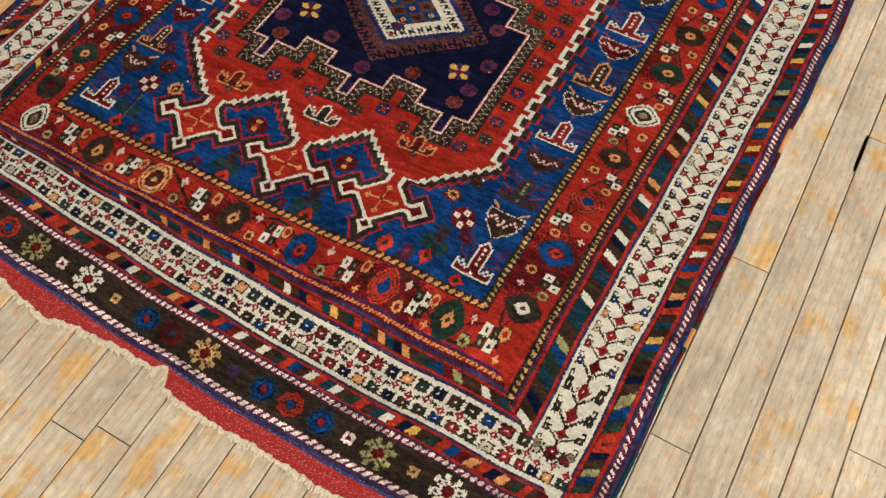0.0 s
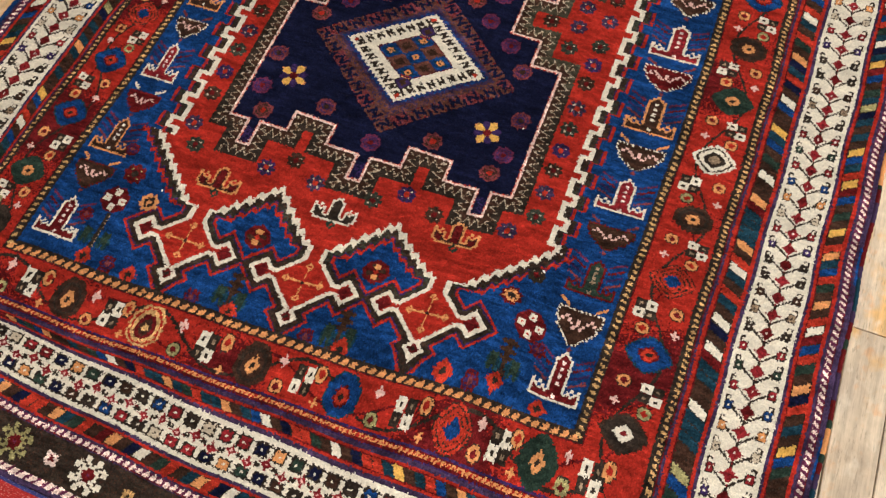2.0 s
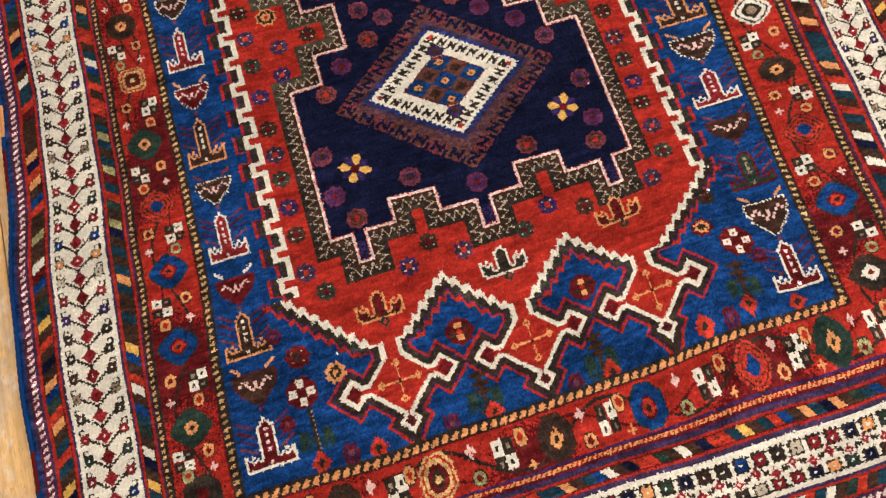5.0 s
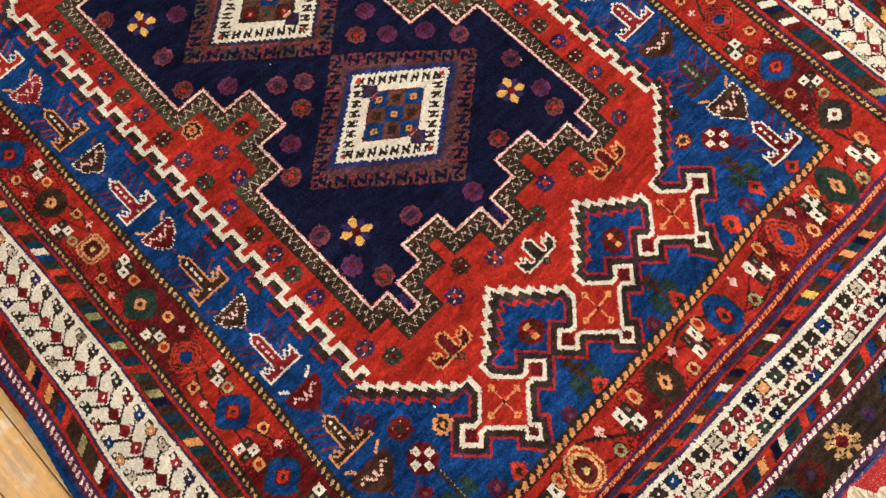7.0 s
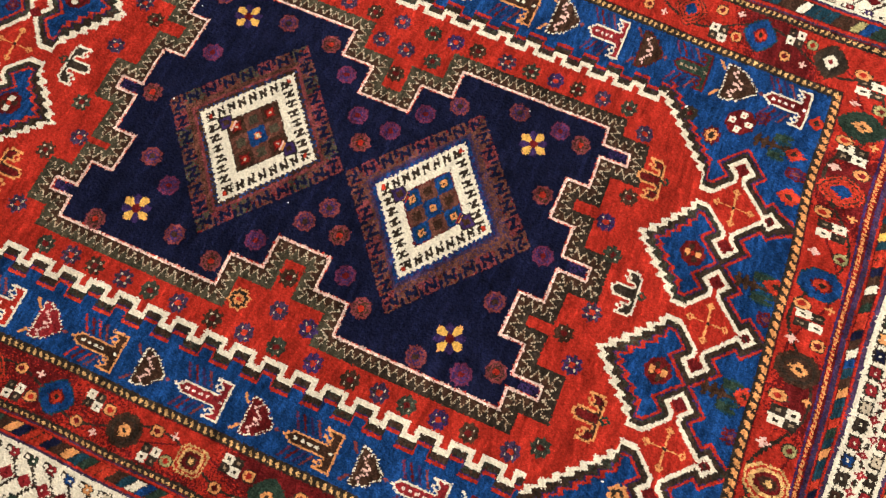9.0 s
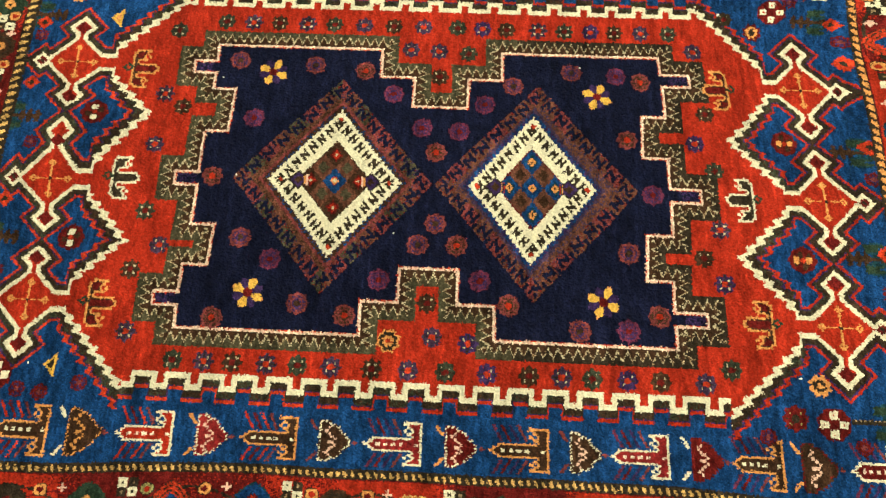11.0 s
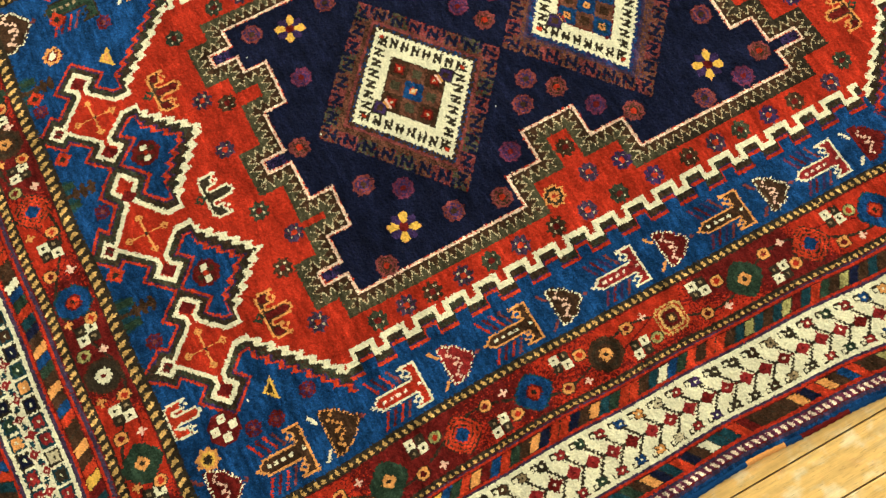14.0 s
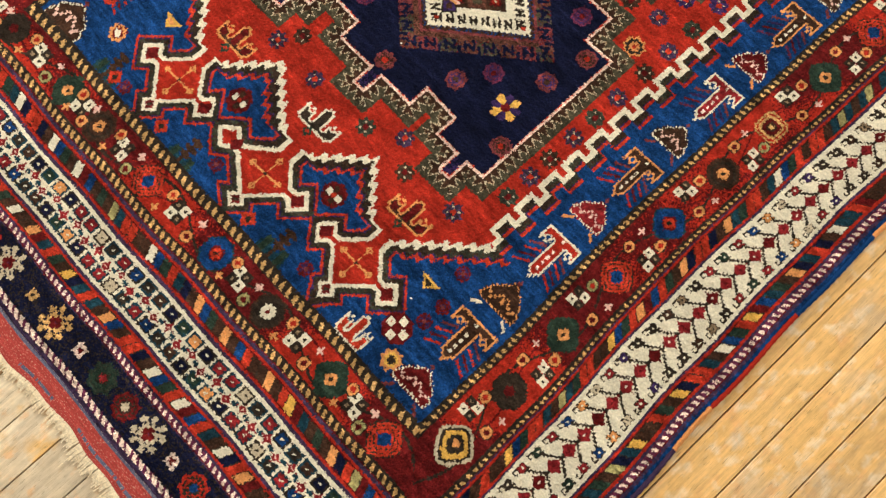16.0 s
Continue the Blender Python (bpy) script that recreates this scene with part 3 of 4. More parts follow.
for u, v in ((-350, -806), (-176, -812), (44, -812), (340, -808), (430, -712), (-440, -735), (-430, -580), (-395, 594), (-414, 659), (-411, 700), (396, 742), (420, 640), (300, 800), (60, 770), (-200, 790)):
    star_rosette(u, v, 15, BLUE, "dark_red", "violet", "rose")
four_squares(-388, 743, 28)
nested(-421, 786, 19, BLUE, [(1, "orange"), (0.7, "yellow"), (0.42, "brown")], "lob", "rosette")
nested(400, 748, 18, BLUE, [(1, "orange"), (0.7, "dark_red"), (0.42, "ivory")], "lob", "rosette")
wedge(-366, 650, "brown", "yellow")
wedge(346, 656, "orange", "yellow")
art(CROWN, -341, 793, 4.6, 6.0, motif("crown", BLUE, "small red crown edged in cream"), {"o": "scarlet", "i": "scarlet"}, 2, "ivory")

# ---- borders: stripes run along sides (1) and ends (0)
ends = (AV - 828) * 130 / 118.0 > (AU - 540) * 1.0            # mitre between ends and sides
S = np.where(ends, U, V)


def strip(name, side0, side1, end0, end1, dye, label):
    owner = motif(name, None, label)
    on_side = ~ends & (AU >= side0) & (AU < side1)
    on_end = ends & (AV >= end0) & (AV < end1)
    fill(on_side | on_end, dye, owner)
    d = np.where(on_end, AV - end0, AU - side0)
    w = np.where(on_end, end1 - end0, side1 - side0)
    return owner, on_side, on_end, d, w


def barber(side0, side1, end0, end1, base, bar, period, name, label, fat=0.30):
    o, a, b, d, w = strip(name, side0, side1, end0, end1, base, label)
    q = np.mod(S / period + (d - w / 2) / period * 0.55, 1)
    if fat == 0.30:                                 # shorter stitches along the sides
        q = np.where(a, np.mod(S / (period * 0.74) + (d - w / 2) / period * 0.4, 1), q)
    leaf = np.abs(q - 0.5) * 2
    fill((a | b) & (np.abs(d - w / 2) < w * np.where(a, fat * 0.84, fat) * (1 - 0.5 * leaf ** 2)) & (leaf < np.where(a | (V > 0), 0.46, 0.62)), bar, o)
    if bar == "tan":                                # a redder gold at one end
        near = b & (V < 0) & (DYE == INDEX["tan"])
        fill(near, "orange", o)
    fill((a | b) & (d > w - 3), "dark_red", o)
    return o, b, d, w


def stripes(side0, side1, end0, end1, dyes, name, label):
    o, a, b, d, w = strip(name, side0, side1, end0, end1, dyes[0], label)
    n = len(dyes)
    k = np.floor(np.clip(d / w, 0, 0.999) * n)
    for i in range(n):
        fill((a | b) & (k == i), dyes[i], o)


def candy(side0, side1, end0, end1, way, name, label):
    """Slanting bars of many dyes on dark red."""
    o, a, b, d, w = strip(name, side0, side1, end0, end1, "dark_red", label)
    lean = way * np.where(a, np.sign(U), np.sign(V))
    q = S / 18.5 + lean * (d - w / 2) / 34.0
    k = np.floor(q).astype(int)
    bars, pick = ("scarlet", "navy", "bright", "umber", "green", "scarlet", "blue", "dark_red", "bright"), []
    while len(pick) < 4096:                         # the weaver's order, with slips
        row = list(bars) if rng.random() < 0.7 else [bars[n] for n in (0, 4, 6, 2, 3, 1, 5)]
        pick += [rng.choice(("ivory", "orange", "yellow", "orange", "ivory", "olive")) if x == "bright" else rng.choice((x, x, x, "teal", "umber")) for x in row]
    pick = np.array([INDEX[x] for x in pick[:4096]])
    bright = np.isin(pick, [INDEX[x] for x in ("orange", "ivory", "yellow", "olive")])
    at = np.mod(k + np.where(ends, 900, 0) + np.where(np.where(ends, V, U) > 0, 1900, 0), 4096)
    ok = (a | b) & (np.mod(q, 1) < 0.9) & (np.abs(d / w - 0.5) < np.where(bright[at], 0.40, 0.46))
    fill((a | b) & (np.abs(d / w - 0.5) < 0.46), "brown", o)
    DYE[ok] = pick[at][ok]


barber(531, 551, 819, 838, "brown", "tan", 17.0, "barber_stripe", "dark stripe with slanting golden bars")
MAIN, *_ = strip("main_border", 551, 650, 838, 904, "red", "madder red flower border")
o, on_end, d, w = barber(650, 667, 904, 923, "brown", "tan", 15.0, "barber_stripe", "dark stripe with slanting golden bars")
near_end = on_end & (V < 0)                     # at one end it is a fine red line of stitches
fill(near_end, "violet", o)
fill(near_end & (np.abs(d - 9.5) < 6.5), "dark_red", o)
fill(near_end & (np.abs(d - 9.5) < 3.2) & (np.mod(U / 9.0 + d / 12, 1) < 0.6), "orange", o)
fill(near_end & (np.abs(d - 9.5) < 3.2) & (np.mod(U / 9.0 + d / 12, 1) >= 0.6), "red", o)
stripes(667, 677, 923, 932, ("plum", "red"), "guard_stripe", "thin violet and red stripes")
candy(677, 712, 932, 958, 1, "slanted_bar_stripe", "stripe of slanting coloured bars")
stripes(712, 723, 958, 968, ("red", "plum"), "guard_stripe", "thin violet and red stripes")
WHITE, wa, wb, wd, ww = strip("ivory_border", 723, 838, 968, 1063, "ivory", "ivory border with coloured squares")
stripes(838, 849, 1063, 1072, ("plum", "red"), "guard_stripe", "thin violet and red stripes")
candy(849, 886, 1072, 1096, -1, "slanted_bar_stripe", "stripe of slanting coloured bars")
stripes(886, 899, 1096, 1104, ("red", "plum"), "guard_stripe", "thin violet and red stripes")
barber(899, 916, 1104, 1117, "purple", "blush", 13.0, "dotted_stripe", "purple stripe with pale pink bars", 0.44)
stripes(916, 934, 1117, 1120, ("plum", "blue", "blue"), "edge_stripe", "blue and violet edge stripe")
fill((U > 914) & (AV < 1112) & (np.sin(V / 71.0) + np.sin(V / 29.0 + 1) < 0.9), "plum")
STARS = {}
for s in (-1, 1):
    STARS[s] = motif("star_border", None, "dark border with stars and flowers")
    here = (AV >= 1118) & (AV < 1190) & (V * s > 0)
    fill(here, "navy" if s > 0 else "brown", STARS[s])
    fill(here & (rng.random((NV, NU)) < 0.25), "umber" if s < 0 else "brown", STARS[s])
    o = motif("dotted_stripe", None, "purple stripe with pale pink bars")
    low = (AV >= 1190) & (V * s > 0)
    fill(low, "purple", o)
    fill(low & (AV < 1203) & (np.mod(U / 17.0 + (AV - 1195) / 20, 1) < 0.62), "blush", o)
    fill(low & (AV >= 1203), "plum", o)

# ivory border, ends: two rows of squares with red stars between them
square_dyes = ("crimson", "navy", "brown", "orange", "blue", "crimson", "umber", "pale", "green", "crimson", "navy", "brown")
for s in (-1, 1):
    dark = "brown" if s < 0 else "teal"
    run = wb & (V * s > 0)
    link = np.abs(AV - 1016 - 8 * tri(U / 65.2 + 0.25)) < np.where(np.mod(U, 6.5) < 3.6, 6.0, 3.0)      # toothed zigzag between the rows
    fill(run & link, dark, WHITE)
    for k in range(-25, 26):
        u = k * 32.6
        for n, v in enumerate((990, 1041)):
            uu = u + (12 if n else -4)
            dye = square_dyes[(k * 5 + n * 3 + (s > 0) * 4) % 12]
            nested(uu, s * v, 13.2 if s < 0 else 14.4, WHITE, [(1, dark if s > 0 and k % 3 else "brown"), (0.72, dye), (0.2, "ivory" if dye != "pale" else "brown")], "sq", "square")
            p = Patch(uu + 16, s * (v + (9 if n else -9)), 12, motif("tooth", WHITE))
            p.fill((np.abs(p.x) < 4.2) & (np.abs(p.y) < 1.8), "brown")
        p = Patch(u + 14, s * (1016 + (5 if k % 2 else -5)), 20, motif("star", WHITE))
        p.fill(p.l1 < 13.5, "ivory")
        p.fill((np.minimum(np.abs(p.x), np.abs(p.y)) < 1.6) & (p.l1 < 14), "crimson")
        p.fill(p.l1 < 9.5, "crimson")
        p.fill(p.l1 < 2.5, "pink")
# ivory border, sides: chevrons with a red diamond at each point
for s in (-1, 1):
    spots, v = [], -985.0
    while v < 985:
        spots.append(v)
        v += 36.0 if s < 0 else 37.0 if v < 0 else 40.0
    for k, v in enumerate(spots):
        p = Patch(s * 780, v, 62, motif("chevron", WHITE))
        ax = np.abs(p.x)
        teeth = np.where(np.mod(ax + 1.5, 6.0) < 3.2, 3.6, 2.2)
        p.fill((np.abs(p.y + 19 - ax * 0.66) < teeth) & (ax < 31), "brown")
        p.fill((ax < 2.2) & (np.abs(p.y + 22) < 4), "brown")
        p.fill((np.abs(ax - 47) < 1.9) & (p.y > 10) & (p.y < 21) | (np.abs(p.y - 20) < 1.9) & (np.abs(ax - 43) < 5) | (np.abs(ax - 38) < 1.6) & (np.abs(p.y - 18) < 3), "brown")
        p.fill((p.l1 < 14.5) | (np.minimum(ax, np.abs(p.y)) < 1.8) & (p.l1 < 18), "crimson" if k % 4 else "dark_red")
        p.fill(p.l1 < 2.6, "blush" if k % 3 == 0 else "dark_red")
        dye = ("brown", "green", "crimson", "taupe", "blue", "brown", "crimson", "pale", "umber", "crimson", "violet", "brown", "orange")[(k * 5 + (3 if s > 0 else 0)) % 13]
        for x in (-39, 39):
            nested(s * 780 + x, v + 3, 10, WHITE, [(1, "brown"), (0.74, dye), (0.26, "ivory" if dye not in ("taupe", "pale") else "brown")], "sq", "square")

# main border: large flowers with small ones between them
WHITE_DIA = [(1, "ivory"), (0.84, "brown"), (0.74, "ivory"), (0.52, "brown"), (0.3, "taupe")]
ORANGE_SQ = [(1, "tan"), (0.86, "red"), (0.76, "tan"), (0.58, "dark_red"), (0.36, "umber"), (0.18, "tan")]
BROWN_OCT = [(1, "umber"), (0.78, "brown"), (0.6, "umber"), (0.36, "orange"), (0.14, "brown")]
BROWN_W = [(1, "umber"), (0.9, "brown"), (0.42, "ivory"), (0.16, "dark_red")]
BLUE_OCT = [(1, "teal"), (0.92, "blue"), (0.45, "dark_red"), (0.34, "scarlet"), (0.15, "brown")]
RED_OCT = [(1, "brown"), (0.94, "scarlet"), (0.8, "brown"), (0.74, "scarlet"), (0.58, "brown"), (0.52, "scarlet"), (0.38, "blue")]
GREEN_OCT = [(1, "green"), (0.36, "orange"), (0.14, "brown")]
DARK_OCT = [(1, "brown"), (0.3, "dark_red")]


def checker(u, v, turn):
    p = Patch(u, v, 28, motif("checker", MAIN, "four small squares, ivory and brown"), turn)
    for x, y, dye in ((-9, 9, "ivory"), (9, -9, "ivory"), (9, 9, "brown"), (-9, -9, "brown")):
        d = np.maximum(np.abs(p.x - x), np.abs(p.y - y))
        p.fill(d < 8.5, dye)
        p.fill(d < 2.4, "brown" if dye == "ivory" else "taupe")


def blossom(u, v, r, dye, eye):
    p = Patch(u, v, r + 5, motif("blossom", MAIN))
    p.fill((p.l1 < r * 1.25) & (np.maximum(np.abs(p.x), np.abs(p.y)) < r * 0.85), "brown")
    p.fill((p.l1 < r * 1.1) & (np.maximum(np.abs(p.x), np.abs(p.y)) < r * 0.72), dye)
    p.fill(p.l1 < r * 0.5, eye)


def tiny(u, v, dye="pink"):
    p = Patch(u, v, 9, motif("bud", MAIN))
    p.fill((np.minimum(np.abs(p.x), np.abs(p.y)) < 2.4) & (p.l1 < 9), dye)


cloud = np.sin(U / 61.0 + 2 * np.sin(V / 83.0)) + np.sin(V / 57.0 + 1.7 * np.sin(U / 71.0)) + 0.6 * (U < -500) + 1.0 * (V > 800) + 0.5 * ((U < -500) & (V > 250))
fill((PART == MAIN) & (cloud + rng.normal(0, 0.35, (NV, NU)) > 0.75), "dark_red", MAIN)
vine = np.abs(np.sin(S / 47.0) * 26 + np.where(ends, AV - 871, AU - 601)) < 2.6
fill(vine & (PART == MAIN), "brown", MAIN)
fill((np.abs(np.cos(S / 47.0) * 20 + np.where(ends, AV - 871, AU - 601)) < 1.8) & (PART == MAIN), "dark_red", MAIN)

end_a = [(-568, WHITE_DIA), (-381, BROWN_OCT), (-224, ORANGE_SQ), (-19, BROWN_OCT), (147, BLUE_OCT), (342, RED_OCT), (490, GREEN_OCT)]
end_b = [(531, DARK_OCT), (371, GREEN_OCT), (270, BROWN_OCT), (121, RED_OCT), (-70, BLUE_OCT), (-213, BROWN_W), (-376, GREEN_OCT), (-511, RED_OCT)]
right = [(-797, BROWN_W), (-652, BLUE_OCT), (-504, RED_OCT), (-358, BROWN_OCT), (-213, WHITE_DIA), (-68, GREEN_OCT), (70, BROWN_OCT), (208, BLUE_OCT), (350, RED_OCT), (495, BROWN_OCT), (640, ORANGE_SQ), (790, GREEN_OCT)]
left = [(-800, DARK_OCT), (-690, GREEN_OCT), (-545, BLUE_OCT), (-404, BLUE_OCT), (-272, RED_OCT), (-140, GREEN_OCT), (4, ORANGE_SQ), (132, BROWN_OCT), (268, BLUE_OCT), (404, RED_OCT), (543, GREEN_OCT), (677, DARK_OCT), (802, [(1, "pale"), (0.84, "brown"), (0.7, "yellow"), (0.46, "brown"), (0.2, "orange")])]
for s, rows in ((-1, end_a), (1, end_b)):
    spots = sorted(u for u, _ in rows)
    for u, look_of in rows:
        big = look_of is ORANGE_SQ
        nested(u, s * 872, 31, MAIN, look_of, "oct" if big or look_of in (BROWN_OCT, BLUE_OCT, BROWN_W, DARK_OCT) else "hex", "flower", 0, 1.0)
    for n, (p0, p1) in enumerate(zip(spots, spots[1:] + [640])):
        m, gap = (p0 + p1) / 2, p1 - p0
        checker(m + 0.06 * gap, s * 870, n)
        blossom(m - 0.18 * gap, s * 888, 14, "orange" if n % 2 else "olive", "dark_red")
        blossom(m + 0.22 * gap, s * 856, 13, "orange", "red")
        tiny(m - 0.2 * gap, s * 855)
        tiny(m + 0.26 * gap, s * 892, "orange")
for s, rows in ((-1, left), (1, right)):
    spots = [v for v, _ in rows]
    for v, look_of in rows:
        nested(s * 603, v, 30 if look_of is ORANGE_SQ else 35, MAIN, look_of, "box" if look_of is ORANGE_SQ else "oct" if look_of in (BROWN_OCT, DARK_OCT) else "hex", "flower", 0, 1.12)
    for n, (p0, p1) in enumerate(zip(spots, spots[1:])):
        m, gap = (p0 + p1) / 2, p1 - p0
        checker(s * (603 + (-26 if n % 2 else 22)), m + 0.04 * gap, n)
        blossom(s * (603 + (24 if n % 2 else -24)), m + 0.1 * gap, 14, "orange", "dark_red")
        blossom(s * (603 + (-22 if n % 2 else 20)), m - 0.2 * gap, 14, "orange" if n % 3 else "olive", "red")
        tiny(s * (603 + (30 if n % 2 else -28)), m - 0.16 * gap)

# star border at both ends
BURST = """
...ww...ww...
...ww...ww...
.w..ww.ww..w.
wwww.www.wwww
ww.wwrrrww.ww
..wwrrrrrww..
...wrrprrw...
..wwrrrrrww..
ww.wwrrrww.ww
wwww.www.wwww
.w..ww.ww..w.
...ww...ww...
...ww...ww..."""
near_row = [(-840, "G"), (-770, "orange"), (-700, "S2"), (-630, "B"), (-560, "olive"), (-490, "S"), (-410, "R"), (-328, "olive"), (-255, "box"), (-185, "ivory"), (-108, "S"), (-26, "B"), (37, "R2"), (119, "orange"), (187, "dot"),
            (259, "B"), (321, "R"), (389, "B"), (450, "box"), (511, "olive"), (580, "S"), (644, "ivory"), (715, "B2"), (790, "S2"), (860, "orange")]
far_row = [(850, "G"), (780, "ivory"), (712, "S"), (645, "B2"), (575, "orange"), (505, "box"), (440, "R2"), (372, "G"), (305, "orange"), (240, "R"), (175, "ivory"), (96, "S"), (27, "orange"), (-42, "box"), (-108, "G"), (-173, "R2"), (-235, "ivory"),
           (-297, "box"), (-356, "R"), (-420, "B2"), (-488, "orange"), (-560, "G"), (-630, "S"), (-700, "ivory"), (-775, "R2"), (-850, "B")]
for s, row in ((-1, near_row), (1, far_row)):
    for u, kind in row:
        v = s * 1154
        if kind in ("olive", "ivory", "orange"):
            art(BURST, u, v, 4.5, 4.5, motif("star", STARS[s], kind + " star with a red heart"), {"w": "tan" if kind == "orange" else "pale" if kind == "ivory" and s > 0 else kind, "r": "dark_red", "p": "purple"})
        elif kind == "S":
            nested(u, v, 10, STARS[s], [(1, "tan"), (0.4, "brown")], "sq", "square")
        elif kind == "dot":
            star_rosette(u, v, 14, STARS[s], "plum", "violet", "dark_red")
        elif kind == "S2":
            star_rosette(u, v, 25, STARS[s], "dark_red", "red", "purple")
        elif kind == "box":
            nested(u, v, 12, STARS[s], [(1, "blush"), (0.5, "dark_red")], "sq", "square")
        elif kind in ("R", "R2"):
            star_rosette(u, v, 27, STARS[s], "red" if kind == "R" else "dark_red", "brown", "blue" if kind == "R" else "pale" if s > 0 else "plum")
        else:
            nested(u, v, 27, STARS[s], [(1, "green" if kind == "G" else "teal"), (0.84, "moss" if kind == "G" else "navy"), (0.74, "green" if kind == "G" else "blue" if kind == "B" else "teal"), (0.42, "brown" if kind == "G" else "navy"), (0.28, "crimson")], "lob", "flower")

# ---------------------------------------------------------------- from design to cloth


def smooth(x, a, b):
    t = np.clip((x - a) / (b - a), 0, 1)
    return t * t * (3 - 2 * t)


def lay(u, v):
    """Where a place of the design (mm) lies on the floor (m): the weave is not quite true."""
    x = np.interp(u, (-933, -908, -838, -723, -658, -540, 0, 540, 658, 723, 838, 908, 933), (-848, -823, -774, -685, -649, -547, 0, 540, 668, 743, 841, 902, 923))
    x = x - smooth(-u, 500, 900) * 26 * smooth(-v, 80, 500) - smooth(-u, 560, 720) * 11 * smooth(v, 420, 850) - 12 * smooth(-u, 740, 838) * smooth(v, 0, 450)
    y = np.interp(v, (-1212, -1063, -968, -914, -828, -800, 800, 828, 913, 968, 1063, 1110, 1195, 1212), (-1206, -1064, -983, -918, -830, -800, 800, 848, 940, 1003, 1086, 1132, 1216, 1232))
    y = y + 20 * smooth(u, 20, 420) * smooth(-v, 250, 520) * (1 - smooth(-v, 850, 960)) - 8 * smooth(-u, 0, 300) * smooth(-v, 790, 830) * (1 - smooth(-v, 860, 960))
    x = x + 5 * np.sin(v / 210.0) * smooth(np.abs(u), 500, 930) + 1.6 * np.sin(v / 37.0 + 1) * smooth(np.abs(u), 300, 900)
    y = y + 2.5 * np.sin(u / 170.0 + 0.6) * smooth(np.abs(v), 700, 1200) + 1.5 * np.sin(u / 41.0)
    # the long borders bow a little, and the ends sag unevenly
    x = x + 17 * smooth(-u, 440, 541) * (1 - smooth(np.abs(v + 30), 330, 720)) * (1 - 0.8 * smooth(-u, 655, 760))
    x = x + smooth(u, 400, 541) * 21 * smooth(v, -820, 20) * (1 - 0.5 * smooth(u, 658, 838)) - 10 * smooth(u, 690, 760) * smooth(-v, 450, 900)
    y = y - 19 * smooth(-v, 838, 890) * (1 - smooth(-v, 925, 966))
    y = y + np.interp(u, (-600, -400, 0, 300, 600, 900), (22, 12, -13, -20, -10, -5)) * smooth(-v, 925, 1000)
    y = y + 15 * smooth(u, -60, 220) * (1 - smooth(u, 330, 480)) * smooth(-v, 520, 700) * (1 - smooth(-v, 796, 820))
    y = y + 13 * smooth(u, -150, 0) * (1 - smooth(u, 330, 480)) * smooth(v, 550, 740) * (1 - smooth(v, 796, 822))
    y = y - 11 * smooth(-u, -300, 600) * smooth(v, 790, 835) * (1 - smooth(v, 1060, 1110))
    return x / 1000.0, y / 1000.0


GU, GV = np.meshgrid(-HALF_U + KNOT * np.arange(NU + 1), -HALF_V + KNOT * np.arange(NV + 1))
GX, GY = lay(GU, GV)
PILE = 0.010
edge_in = np.minimum(HALF_U - np.abs(GU), HALF_V - np.abs(GV))
GZ = PILE + 0.0012 * np.sin(GU / 130.0 + GV / 310.0) * np.sin(GV / 170.0) - 0.004 * (1 - smooth(edge_in, 0, 12))
GZ += rng.normal(0, 0.0007, GZ.shape)
GX += rng.normal(0, 0.0004, GX.shape)
GY += rng.normal(0, 0.0004, GY.shape)
ii, jj = np.indices(DYE.shape)
stray = rng.random(DYE.shape)
ii = np.clip(ii + np.where(stray < 0.07, 1, np.where(stray < 0.14, -1, 0)), 0, NV - 1)
jj = np.clip(jj + np.where((stray > 0.3) & (stray < 0.37), 1, np.where((stray > 0.5) & (stray < 0.57), -1, 0)), 0, NU - 1)
DYE = DYE[ii, jj]
TABLE = np.array([(*rgb, 1.0) for rgb in DYES.values()])
GRID = np.stack([GX, GY, GZ], -1).reshape(-1, 3)
dyes_now = TABLE[DYE] * np.append(np.ones(3), 1)


def mottle(step_v, step_u):
    """Smooth random field over the knots, about -1 to 1."""
    g = rng.normal(0, 1, (NV // step_v + 3, NU // step_u + 3))
    y, x = np.arange(NV) / step_v, np.arange(NU) / step_u
    i, j = y.astype(int), x.astype(int)
    fy, fx = smooth(y - i, 0, 1)[:, None], smooth(x - j, 0, 1)[None, :]
    return (g[i][:, j] * (1 - fy) + g[i + 1][:, j] * fy) * (1 - fx) + (g[i][:, j + 1] * (1 - fy) + g[i + 1][:, j + 1] * fy) * fx


# uneven dye lots, rows of knots and single tufts; pale wool is the most even
uneven = 0.15 * mottle(4, 40) + 0.24 * mottle(2, 6) + 0.16 * mottle(12, 15) + 0.20 * rng.normal(0, 1, DYE.shape)
amount = np.ones(len(DYES))
for name, value in (("ivory", 0.22), ("pale", 0.3), ("pink", 0.35), ("orange", 0.5), ("yellow", 0.45), ("navy", 0.9), ("blue", 1.15), ("red", 0.75)):
    amount[INDEX[name]] = value
dyes_now[..., :3] *= np.exp((uneven * amount[DYE]).clip(-1.1, 0.8))[..., None]


